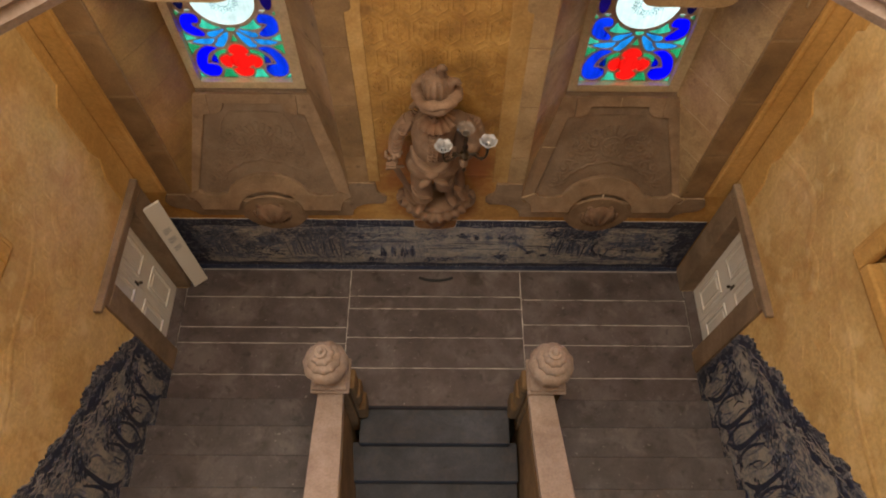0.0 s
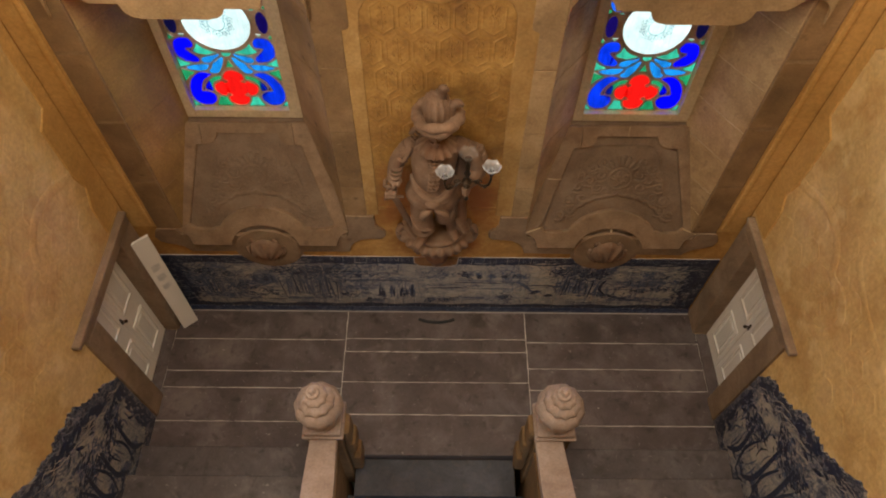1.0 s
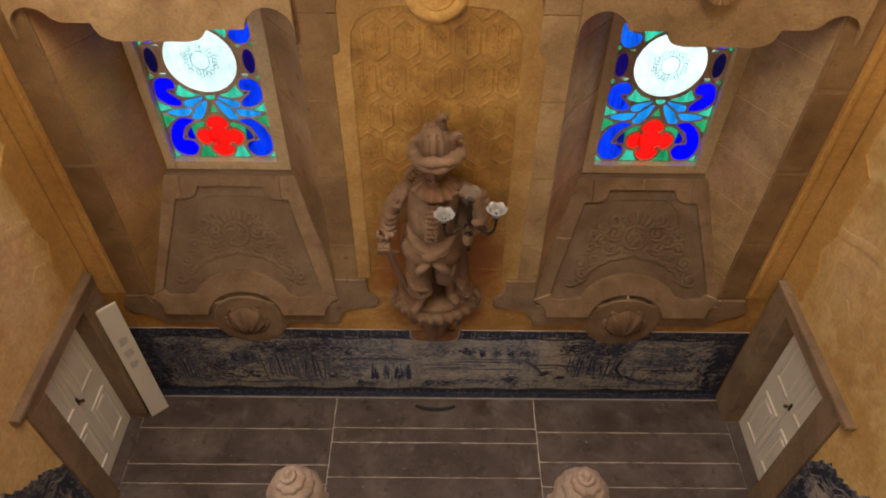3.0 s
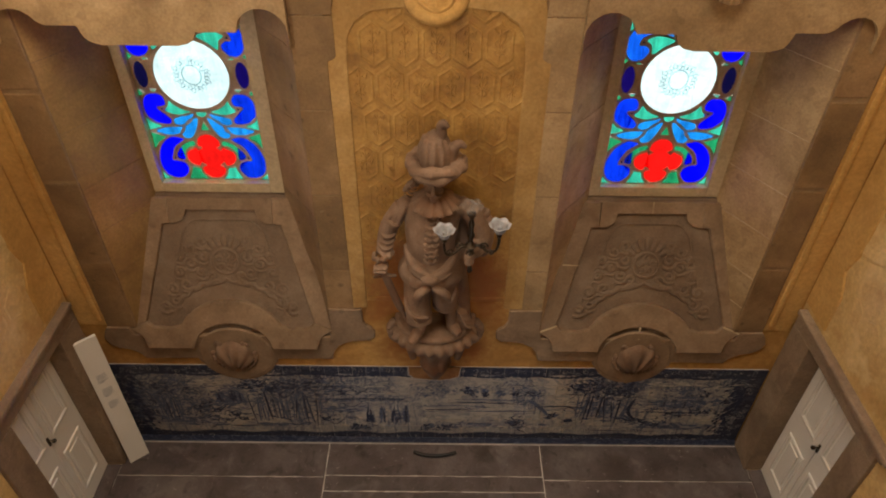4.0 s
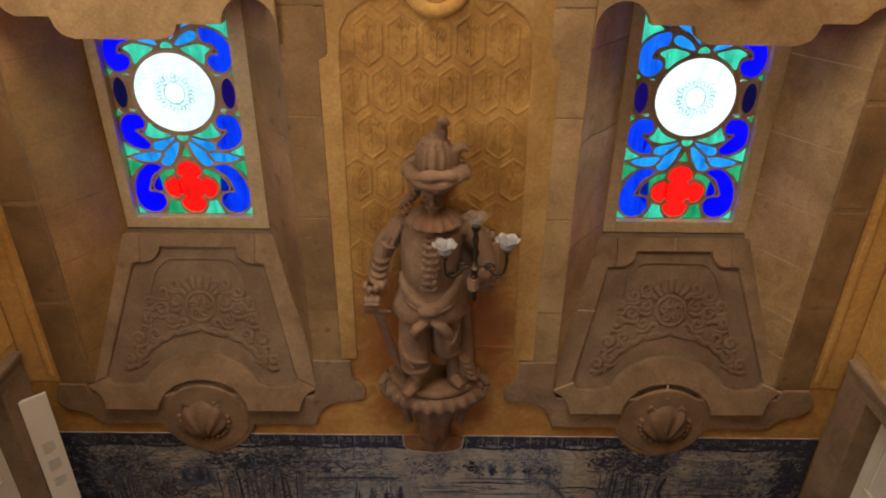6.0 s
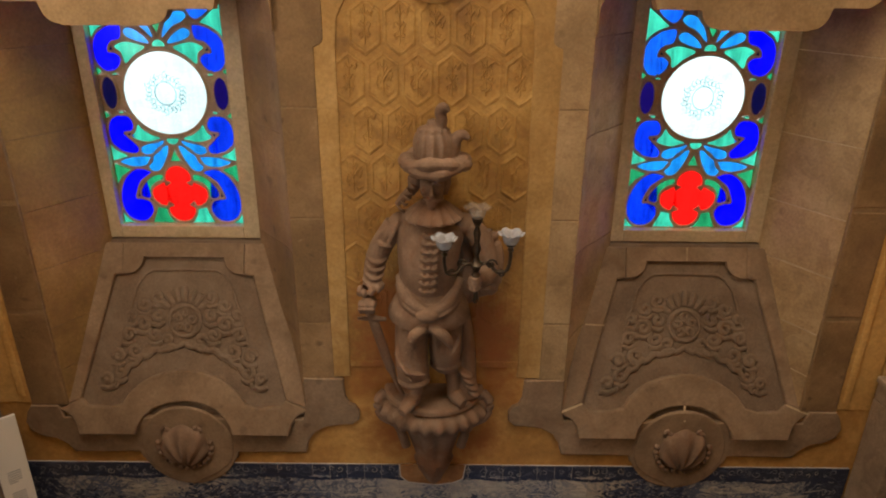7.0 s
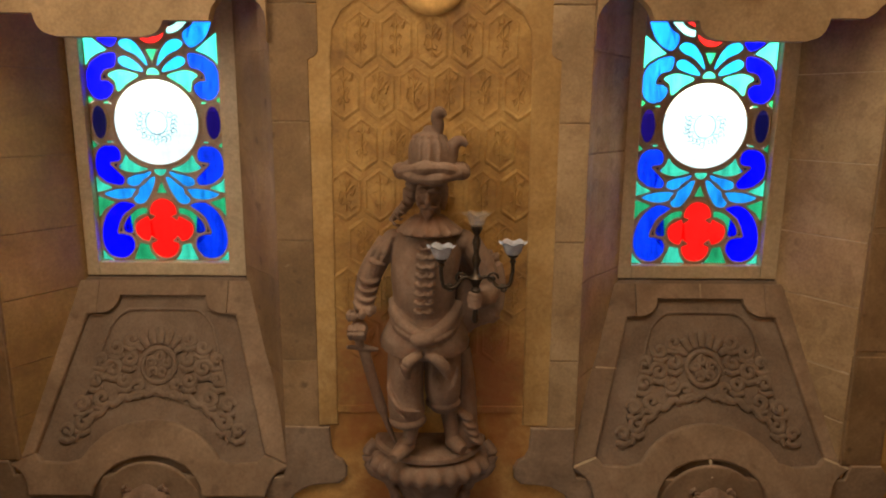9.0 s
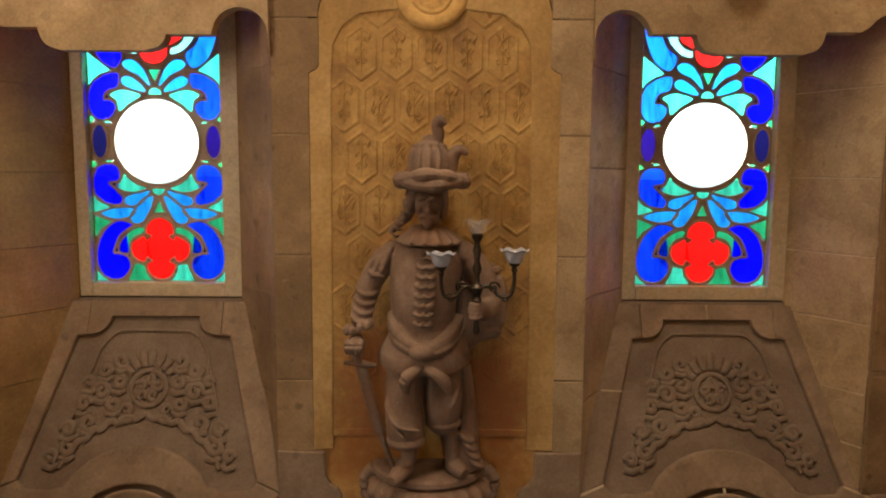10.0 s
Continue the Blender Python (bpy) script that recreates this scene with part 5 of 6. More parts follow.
def door(s, name):
    ob = thing(name, "closed double-leaf white panelled door in a sandstone surround", "door", "landing doors", kind="structure")
    def bx(x0, x1, *r, bevel=0.0):
        return box(*sorted((s * x0, s * x1)), *r, bevel=bevel)
    for y0, y1, p0, p1 in ((-0.777, -0.32, -0.72, -0.42), (-1.16, -0.783, -1.11, -0.85)):
        leaf = part("leaf", bx(3.375, 3.42, y0, y1, 0.012, 1.865, bevel=0.004), WHITE, ob, "white painted door leaf")
        for z0, z1 in ((0.2, 0.82), (1.09, 1.72)):
            # a raised moulding round a sunk panel with a raised field
            for a0, a1, c0, c1 in ((p0, p1, z0, z0 + 0.035), (p0, p1, z1 - 0.035, z1), (p0, p0 + 0.035, z0 + 0.035, z1 - 0.035), (p1 - 0.035, p1, z0 + 0.035, z1 - 0.035)):
                part("moulding", bx(3.358, 3.38, a0, a1, c0, c1, bevel=0.009), GLOSSWHITE, leaf)
            part("panel_field", bx(3.362, 3.38, p0 + 0.065, p1 - 0.065, z0 + 0.075, z1 - 0.075, bevel=0.012), GLOSSWHITE, leaf)
    hy, hz = -0.79, 1.12
    b = bx(3.364, 3.378, hy - 0.014, hy + 0.014, hz - 0.07, hz + 0.035, bevel=0.005)
    add_tube(b, [(s * 3.37, hy, hz), (s * 3.32, hy, hz)], 0.008, 8)
    geo = bmesh.ops.create_icosphere(b, subdivisions=2, radius=0.021)
    for v in geo["verts"]:
        v.co += Vector((s * 3.318, hy, hz))
    part("handle", b, DARKMETAL, leaf, "dark bronze handle")
    for y0, y1 in ((-1.43, -1.165), (-0.315, -0.004)):
        part("jamb", bx(3.205, 3.43, y0, y1, 0.0, 1.867, bevel=0.008), DOORSTONE, ob)
    part("lintel", bx(3.205, 3.43, -1.43, -0.004, 1.87, 2.0, bevel=0.01), DOORSTONE, ob)
    b = bx(3.19, 3.25, -1.5, -0.03, 1.965, 2.02, bevel=0.012)
    add_box(b, *sorted((s * 3.165, s * 3.25)), -1.56, -0.03, 2.02, 2.075, bevel=0.014)
    part("cornice", b, DOORSTONE, ob)
    part("threshold", bx(3.242, 3.4, -1.163, -0.317, -0.01, 0.003, bevel=0.001), FLAG, ob)
    return ob
door(-1, "door_1")
door(1, "door_2")

def high_window(s):
    ob = thing("high_window", "dark blind window opening in a moulded ochre plaster frame" if s > 0 else "tall side window opening in a moulded ochre plaster frame", "window", "high side windows", kind="structure")
    def bar(y0, y1, z0, z1, x=3.18, nm="frame_bar"):
        part(nm, box(*sorted((s * x, s * (HALF + 0.05))), y0, y1, z0, z1, bevel=0.02), PLASTER_PALE, ob)
    bar(-1.80, -1.66, 3.5, 5.75); bar(-3.36, -3.20, 3.5, 5.75); bar(-3.2, -1.8, 3.5, 3.625); bar(-3.2, -1.8, 5.6, 5.75)
    bar(-1.66, -1.60, 3.44, 5.8, 3.215, "outer_bead"); bar(-3.42, -1.66, 3.44, 3.5, 3.215, "outer_bead")
    # added sheet, its dark colour standing for the unlit depth of the opening
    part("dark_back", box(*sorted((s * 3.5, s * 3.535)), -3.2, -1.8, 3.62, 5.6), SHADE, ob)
    return ob
high_window(-1)
high_window(1)
# ---------------- plaster reliefs ----------------
def hexagon(w, h, tip):
    return [(-w, -h), (0, -h - tip), (w, -h), (w, h), (0, h + tip), (-w, h)]

def hex_mesh(name, w, h, tip, proud, mat, place, seed):
    b = bmesh.new()
    rows = []
    for k, d in ((1.0, 0.0), (0.95, proud * 0.7), (0.87, proud), (0.8, proud * 0.2)):
        rows.append([b.verts.new(place(u * k, v * k, d)) for u, v in hexagon(w, h, tip)])
    for p, q in zip(rows, rows[1:]):
        for i in range(6):
            b.faces.new((p[i], p[(i + 1) % 6], q[(i + 1) % 6], q[i]))
    b.faces.new(rows[-1])
    def sprig(pts, r):
        add_tube(b, [place(u, v, proud * 0.4) for u, v in pts], r, 4)
    rnd = random.Random(seed)
    for k in range(9):      # worn carved crumbs and a small sprig fill each cell
        u, v = rnd.uniform(-0.05, 0.05), rnd.uniform(-0.1, 0.1)
        sprig([(u, v), (u + rnd.uniform(-0.02, 0.02), v + rnd.uniform(-0.03, 0.03)), (u + rnd.uniform(-0.025, 0.025), v + 0.03)], rnd.uniform(0.003, 0.006))
    for q in (-1, 1):
        sprig([(0, 0.0), (q * 0.022, 0.03), (q * 0.036, 0.015), (q * 0.026, -0.002)], 0.005)
        sprig([(0, -0.045), (q * 0.026, -0.06), (q * 0.034, -0.04), (q * 0.018, -0.03)], 0.005)
        sprig([(0, 0.06), (q * 0.02, 0.09), (q * 0.03, 0.07)], 0.005)
    sprig([(0, -0.1), (0, -0.02), (0, 0.06), (0, 0.115)], 0.005)
    bmesh.ops.recalc_face_normals(b, faces=b.faces)
    me = bpy.data.meshes.new(name)
    b.to_mesh(me)
    b.free()
    me.materials.append(mat)
    return me

# rust-coloured ragged patches on the stucco beside and below the statue
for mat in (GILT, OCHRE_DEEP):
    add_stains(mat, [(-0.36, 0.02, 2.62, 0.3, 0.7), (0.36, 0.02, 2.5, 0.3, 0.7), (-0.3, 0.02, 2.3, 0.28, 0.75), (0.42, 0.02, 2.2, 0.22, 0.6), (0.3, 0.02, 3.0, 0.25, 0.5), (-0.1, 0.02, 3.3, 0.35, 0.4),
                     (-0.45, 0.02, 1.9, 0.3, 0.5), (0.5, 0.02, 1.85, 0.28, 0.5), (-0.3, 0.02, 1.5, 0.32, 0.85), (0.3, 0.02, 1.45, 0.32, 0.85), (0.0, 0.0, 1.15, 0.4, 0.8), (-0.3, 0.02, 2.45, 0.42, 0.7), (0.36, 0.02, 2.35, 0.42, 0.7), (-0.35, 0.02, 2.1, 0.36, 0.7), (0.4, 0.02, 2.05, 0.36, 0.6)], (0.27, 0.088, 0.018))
hexes = [hex_mesh("hexagon_relief", 0.095, 0.098, 0.07, 0.0045, GILT, lambda u, v, d, k=k: Vector((u, -d * (0.8 + 0.2 * k), v)), k) for k in range(3)]
for j in range(8):
    z = 4.713 - 0.304 * j
    n = 5 if j % 2 else 6
    for i in range(n):
        x = (i - (n - 1) / 2) * 0.207
        ob = new("hexagon_relief", random.choice(hexes))
        ob.location = (x, 0.0135, z)
        ob.parent = wall_north
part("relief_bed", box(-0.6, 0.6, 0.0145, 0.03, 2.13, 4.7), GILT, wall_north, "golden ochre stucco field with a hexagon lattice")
for s in (-1, 1):
    pts = [(0.725, 1.99), (0.725, 4.285), (0.668, 4.335), (0.668, 4.62), (0.64, 4.72), (0.57, 4.8), (0.0, 4.84), (0.0, 4.68), (0.42, 4.63), (0.52, 4.56), (0.575, 4.46), (0.59, 4.3), (0.6, 2.0)]
    part("panel_border", prism([(s * (a + (0.04 if s > 0 and a > 0.6 else 0.0)), b) for a, b in pts], on_back, -0.004, -0.03, bevel=0.008), BORDER_OCHRE, wall_north)
part("panel_border", box(-0.6, 0.6, 0.009, 0.03, 2.08, 2.13, bevel=0.006), GILT, wall_north)
for s in (-1, 1):
    part("corner_strip", box(*sorted((s * 2.973, s * 3.222)), 0.012, 0.04, 1.74, 5.6, bevel=0.006), PLASTER_PALE, wall_north)
    part("corner_bead", box(*sorted((s * 3.0, s * 3.05)), -0.004, 0.02, 1.8, 5.6, bevel=0.012), PLASTER_PALE, wall_north)
for s in (-1, 1):
    pts = [(0.0, 5.6), (0.665, 5.6), (0.665, 4.64), (0.64, 4.73), (0.575, 4.81), (0.0, 4.85)]
    part("panel_head", prism([(s * (a + (0.04 if s > 0 and a > 0.6 else 0.0)), b) for a, b in pts], on_back, 0.0, -0.03, bevel=0.006), STONE, wall_north)
b = bmesh.new()
add_tube(b, [(x, 0.004, z) for x, z in arc(0, 4.752, 0.168, 0, 360, 40)], 0.044, 10, squash=0.45, up=(0, 1, 0))
add_tube(b, [(x, 0.002, z) for x, z in arc(0, 4.752, 0.112, 0, 360, 40)], 0.016, 8, squash=0.6, up=(0, 1, 0))
for k in range(8):
    a = 2 * math.pi * k / 8
    add_tube(b, [(0.02 * math.cos(a), 0.004, 4.752 + 0.02 * math.sin(a)), (0.085 * math.cos(a), 0.002, 4.752 + 0.085 * math.sin(a))], [0.01, 0.02], 6, squash=0.5, up=(0, 1, 0))
smooth(part("round_medallion", b, PLASTER_PALE, wall_north, "round stucco medallion with a moulded ring"), 60)
part("medallion_bed", prism(arc(0, 4.752, 0.17, 0, 350, 35), on_back, 0.002, -0.03), PLASTER_PALE, wall_north)

def side_relief(s):
    wall = wall_west if s < 0 else wall_east
    place = lambda u, v, d: Vector((s * (HALF - d), u, v))
    # pale band that follows the corner, with a stepped edge
    band = [(0.015, 2.12), (0.015, 5.6), (-0.2, 5.6), (-0.2, 4.35), (-0.13, 4.28), (-0.13, 3.6), (-0.3, 3.5), (-0.3, 2.9), (-0.24, 2.7), (-0.34, 2.5), (-0.34, 2.12)]
    part("corner_band", prism(band, place, 0.014, -0.02, bevel=0.01), PLASTER_PALE, wall)
    # S-shaped raised fillets round the hexagon field
    b = bmesh.new()
    for ctrl, r in (([(-1.3, 3.5), (-1.34, 3.27), (-1.7, 3.13), (-2.06, 3.08), (-2.32, 3.05), (-2.47, 2.98), (-2.74, 2.89), (-3.4, 2.85)], 0.035),
                    ([(-0.23, 3.19), (-0.22, 3.05), (-0.36, 2.98), (-0.63, 3.11), (-0.9, 3.16), (-1.12, 3.06), (-1.24, 2.9), (-1.42, 2.93), (-1.56, 2.86), (-1.64, 2.7), (-1.57, 2.49), (-1.46, 2.36), (-1.52, 2.18)], 0.05),
                    ([(-0.38, 2.94), (-0.27, 2.98), (-0.17, 2.92), (-0.14, 2.8), (-0.16, 2.65), (-0.21, 2.43), (-0.14, 2.2)], 0.03),
                    ([(-1.3, 2.86), (-1.42, 2.8), (-1.5, 2.68), (-1.45, 2.56), (-1.36, 2.54), (-1.3, 2.62), (-1.34, 2.7)], 0.03)):
        pts = [(s * (HALF - 0.002), p.x, p.y) for p in curve_pts(ctrl, 8)]
        add_tube(b, pts, r, 12, squash=0.11, up=(1, 0, 0))
    smooth(part("stucco_fillet", b, PLASTER, wall, "raised curving stucco fillets"), 70)
    # faint hexagon lattice, joined
    b = bmesh.new()
    rnd = random.Random(3)
    for j in range(17):
        for i in range(12):
            y = -0.5 - 0.27 * i - (0.135 if j % 2 else 0)
            z = 2.05 + 0.235 * j
            if rnd.random() < 0.06 or z > 5.7 or y < -3.3 or (-3.5 < y < -1.4 and 3.0 < z) or z < (2.3 if y > -1.6 else 1.62 + (-1.5 - y) * 0.7):
                continue
            k = rnd.uniform(0.3, 0.55)
            rows = []
            for q, d in ((1.0, -0.002), (0.9, 0.006 * k), (0.8, 0.006 * k), (0.66, 0.001)):
                rows.append([b.verts.new(place(y + u * q, z + v * q, d)) for u, v in hexagon(0.125, 0.07, 0.075)])
            for p, q2 in zip(rows, rows[1:]):
                for t in range(6):
                    b.faces.new((p[t], p[(t + 1) % 6], q2[(t + 1) % 6], q2[t]))
            b.faces.new(rows[-1])
    part("hexagon_lattice", b, PLASTER, wall, "worn stucco hexagon lattice")["kind"] = "stuff"
side_relief(-1)
side_relief(1)

# ---------------- the wall bracket, statue and candelabrum ----------------
def half_round(r, back=0.0, n=20, lobes=0, depth=0.0, squash=0.95):
    return [(r * (1 + depth * math.cos(lobes * a)) * math.cos(a), back - squash * r * (1 + depth * math.cos(lobes * a)) * math.sin(a)) for a in (math.pi * i / n for i in range(n + 1))]

def wall_bracket():
    ob = thing("wall_bracket", "carved brown stone corbel with gadrooned edge under the statue", "bracket", at=(0, 0, -0.08))
    b = bmesh.new()
    def loft(rows, n):
        vs = [[b.verts.new((x, y, z)) for x, y in half_round(r, 0.015, n, lb, dp)] for r, z, lb, dp in rows]
        for p, q in zip(vs, vs[1:]):
            for i in range(n):
                b.faces.new((p[i], p[i + 1], q[i + 1], q[i]))
            b.faces.new((p[n], p[0], q[0], q[n]))
        b.faces.new(vs[0])
        b.faces.new(vs[-1])
    loft([(0.335, 2.02, 0, 0), (0.355, 2.005, 0, 0), (0.36, 1.98, 0, 0), (0.33, 1.955, 0, 0)], 40)
    smooth(part("top_slab", b, CARVED, ob), 35)
    b = bmesh.new()
    loft([(0.325, 1.965, 26, 0.01), (0.385, 1.93, 26, 0.025), (0.41, 1.89, 26, 0.035), (0.385, 1.835, 26, 0.04), (0.31, 1.8, 26, 0.02)], 156)
    smooth(part("gadroon", b, CARVED, ob), 60)
    b = bmesh.new()
    loft([(0.29, 1.82, 0, 0), (0.3, 1.79, 0, 0), (0.25, 1.74, 7, 0.05), (0.19, 1.64, 7, 0.09), (0.15, 1.5, 7, 0.09), (0.13, 1.4, 7, 0.05), (0.15, 1.37, 0, 0), (0.115, 1.28, 7, 0.06), (0.06, 1.16, 0, 0), (0.02, 1.1, 0, 0)], 60)
    smooth(part("corbel", b, CARVED, ob), 60)
    for q in (-1, 1):
        b = bmesh.new()
        pts = [(q * (0.36 + u), -0.06, 1.9 + v) for u, v in spiral(0, 0, 0.075, 90, 1.4, 16)]
        add_tube(b, pts, 0.035, 8)
        add_tube(b, curve_pts([(q * 0.35, -0.05, 1.99), (q * 0.4, -0.08, 1.93), (q * 0.37, -0.1, 1.82), (q * 0.26, -0.1, 1.74), (q * 0.2, -0.1, 1.55)], 5), 0.035, 8)
        smooth(part("scroll", b, CARVED, ob), 60)
wall_bracket()

patch = [(-0.26, 1.21), (-0.255, 1.1), (-0.2, 1.045), (-0.08, 1.03), (0.03, 1.02), (0.15, 1.04), (0.225, 1.08), (0.245, 1.21)]
part("plaster_patch", prism(patch, on_back, 0.006, -0.004, bevel=0.002), RUST, wall_north, "rust-stained plaster patch under the bracket")
b = bmesh.new()
add_tube(b, [(x, -0.004, z) for x, z in patch], 0.006, 6)
part("patch_edge", b, MORTAR, wall_north, "pale mortar edge")

def statue():
    b = bmesh.new()
    Y = -0.24
    def ball(x, y, z, rx, ry, rz, sub=3, m=None):
        geo = bmesh.ops.create_icosphere(b, subdivisions=sub, radius=1.0)
        for v in geo["verts"]:
            c = Vector((v.co.x * rx, v.co.y * ry, v.co.z * rz))
            if m is not None:
                c = m @ c
            v.co = c + Vector((x, y, z))
    def limb(ctrl, radii, n=14, squash=1.0):
        pts = curve_pts(ctrl, 4)
        rr = curve_pts([(r, 0, 0) for r in radii], 4)
        add_tube(b, pts, [max(0.006, q.x) for q in rr], n, squash)
    # torso, belly, tunic
    limb([(-0.03, Y, 2.84), (-0.035, Y - 0.02, 2.98), (-0.03, Y - 0.02, 3.14), (-0.015, Y + 0.01, 3.28), (0.0, Y + 0.03, 3.38)], [0.17, 0.185, 0.2, 0.2, 0.1], 20, 0.8)
    ball(-0.215, Y + 0.03, 3.285, 0.075, 0.085, 0.075)
    ball(0.19, Y + 0.03, 3.285, 0.08, 0.085, 0.075)
    limb([(-0.03, Y, 2.9), (-0.03, Y, 2.82), (-0.03, Y, 2.74), (-0.03, Y + 0.01, 2.69)], [0.17, 0.22, 0.262, 0.27], 22, 0.78)
    for k, dy in ((-0.2, 0.0), (-0.13, -0.01), (0.09, -0.01), (0.16, 0.0)):
        limb([(-0.03 + k * 0.8, Y - 0.12, 2.8), (-0.03 + k * 1.05, Y - 0.155 + abs(k) * 0.3, 2.7), (-0.03 + k * 1.15, Y - 0.17 + abs(k) * 0.35, 2.69)], [0.01, 0.02, 0.014], 8)
    # sash with knot and hanging ends
    limb([(-0.215, Y - 0.0, 2.95), (-0.17, Y - 0.125, 2.865), (-0.03, Y - 0.185, 2.79), (0.1, Y - 0.14, 2.84), (0.17, Y - 0.0, 2.93)], [0.034, 0.042, 0.034, 0.04, 0.032], 10)
    limb([(-0.225, Y - 0.0, 2.9), (-0.17, Y - 0.135, 2.82), (-0.03, Y - 0.19, 2.765), (0.1, Y - 0.155, 2.8), (0.185, Y - 0.0, 2.88)], [0.028, 0.034, 0.028, 0.034, 0.026], 8)
    ball(-0.04, Y - 0.21, 2.775, 0.07, 0.045, 0.042)
    limb([(-0.04, Y - 0.2, 2.69), (-0.09, Y - 0.225, 2.67), (-0.13, Y - 0.225, 2.625), (-0.12, Y - 0.215, 2.55)], [0.02, 0.034, 0.038, 0.016], 10)
    limb([(-0.02, Y - 0.2, 2.685), (0.04, Y - 0.22, 2.665), (0.085, Y - 0.21, 2.62), (0.115, Y - 0.19, 2.54)], [0.02, 0.032, 0.036, 0.014], 10)
    # frogged front
    for k in range(8):
        z = 3.29 - 0.052 * k
        x = -0.012 - 0.003 * k
        yy = Y - 0.172 - 0.012 * math.sin(math.pi * k / 7)
        for q in (-1, 1):
            limb([(x, yy - 0.004, z), (x + q * 0.022, yy - 0.004, z - 0.008), (x + q * 0.042, yy + 0.006, z + 0.002), (x + q * 0.052, yy + 0.012, z + 0.008)], [0.011, 0.012, 0.017, 0.012], 6)
        ball(x, yy - 0.004, z, 0.013, 0.012, 0.013, 1)
    # broad scalloped ruff
    add_lathe(b, [(0.06, 3.455), (0.1, 3.44), (0.15, 3.4), (0.182, 3.355), (0.15, 3.345), (0.06, 3.36)], (-0.005, Y - 0.035, 0), 90, lobes=15, depth=0.05)
    for k in range(15):
        a = 2 * math.pi * k / 15
        limb([(-0.005 + 0.075 * math.cos(a), Y - 0.035 + 0.075 * math.sin(a), 3.452), (-0.005 + 0.187 * math.cos(a), Y - 0.035 + 0.187 * math.sin(a), 3.362)], [0.007, 0.014], 6)
    YH = Y - 0.028
    # head, hair and features
    limb([(0.0, Y, 3.36), (0.0, YH - 0.01, 3.5)], [0.06, 0.06], 12)
    ball(-0.01, YH - 0.045, 3.565, 0.076, 0.088, 0.1)
    ball(-0.01, YH - 0.115, 3.485, 0.034, 0.034, 0.042)
    limb([(-0.01, YH - 0.125, 3.595), (-0.01, YH - 0.15, 3.562), (-0.01, YH - 0.162, 3.54), (-0.01, YH - 0.135, 3.528)], [0.012, 0.014, 0.02, 0.012], 8)
    limb([(-0.07, YH - 0.11, 3.598), (-0.04, YH - 0.135, 3.608), (-0.012, YH - 0.128, 3.6), (0.02, YH - 0.135, 3.608), (0.05, YH - 0.11, 3.598)], [0.012, 0.016, 0.01, 0.016, 0.012], 8)
    for q in (-1, 1):
        ball(-0.01 + q * 0.045, YH - 0.105, 3.545, 0.024, 0.022, 0.022, 2)
        limb([(-0.01, YH - 0.145, 3.519), (-0.01 + q * 0.026, YH - 0.145, 3.51), (-0.01 + q * 0.052, YH - 0.125, 3.512)], [0.012, 0.013, 0.007], 8)
    limb([(-0.03, YH - 0.135, 3.494), (-0.01, YH - 0.142, 3.494), (0.01, YH - 0.135, 3.494)], [0.007, 0.01, 0.007], 6)
    limb([(-0.085, Y + 0.03, 3.66), (-0.115, Y + 0.03, 3.58), (-0.13, Y + 0.04, 3.51), (-0.19, Y + 0.05, 3.45), (-0.235, Y + 0.05, 3.4)], [0.04, 0.046, 0.036, 0.028, 0.016], 10)
    for k in range(5):
        limb([(-0.15 - 0.02 * k, Y, 3.56 - 0.035 * k), (-0.12 - 0.02 * k, Y - 0.02, 3.53 - 0.035 * k), (-0.1 - 0.02 * k, Y, 3.53 - 0.035 * k)], [0.006, 0.01, 0.006], 8)
    limb([(0.07, Y + 0.05, 3.64), (0.075, Y + 0.06, 3.55), (0.06, Y + 0.06, 3.47)], [0.03, 0.03, 0.025], 10)
    # hat: twisted brim, fluted crown and two plumes
    for sft in (0, 1):
        pts = [(-0.0 + (0.17 + 0.014 * math.sin(3 * a + sft)) * math.cos(a), Y - 0.05 + 0.165 * math.sin(a), 3.69 + 0.022 * math.cos(2 * a + 3 * sft) + 0.02 * sft) for a in (2 * math.pi * k / 30 for k in range(31))]
        add_tube(b, pts, [0.046 + 0.008 * math.sin(4 * k * 0.42 + sft * 2.6) for k in range(31)], 10, 0.8)
    add_lathe(b, [(0.12, 3.66), (0.105, 3.72), (0.104, 3.80), (0.098, 3.86), (0.075, 3.905), (0.04, 3.92), (0.034, 3.945), (0.01, 3.955)], (-0.005, Y - 0.035, 0), 48, lobes=12, depth=0.05)
    for k in range(12):
        a = 2 * math.pi * k / 12
        limb([(-0.005 + 0.108 * math.cos(a), Y - 0.035 + 0.108 * math.sin(a), 3.7), (-0.005 + 0.107 * math.cos(a), Y - 0.035 + 0.107 * math.sin(a), 3.82), (-0.005 + 0.085 * math.cos(a), Y - 0.035 + 0.085 * math.sin(a), 3.9)], [0.011, 0.013, 0.009], 6)
    limb([(0.03, Y - 0.05, 3.88), (0.045, Y - 0.06, 3.95), (0.035, Y - 0.065, 4.0), (0.055, Y - 0.08, 4.03), (0.085, Y - 0.085, 4.005)], [0.03, 0.034, 0.034, 0.03, 0.014], 10)
    limb([(0.1, Y - 0.05, 3.7), (0.115, Y - 0.05, 3.78), (0.13, Y - 0.06, 3.845), (0.17, Y - 0.07, 3.87), (0.205, Y - 0.08, 3.845)], [0.04, 0.04, 0.038, 0.03, 0.014], 10)
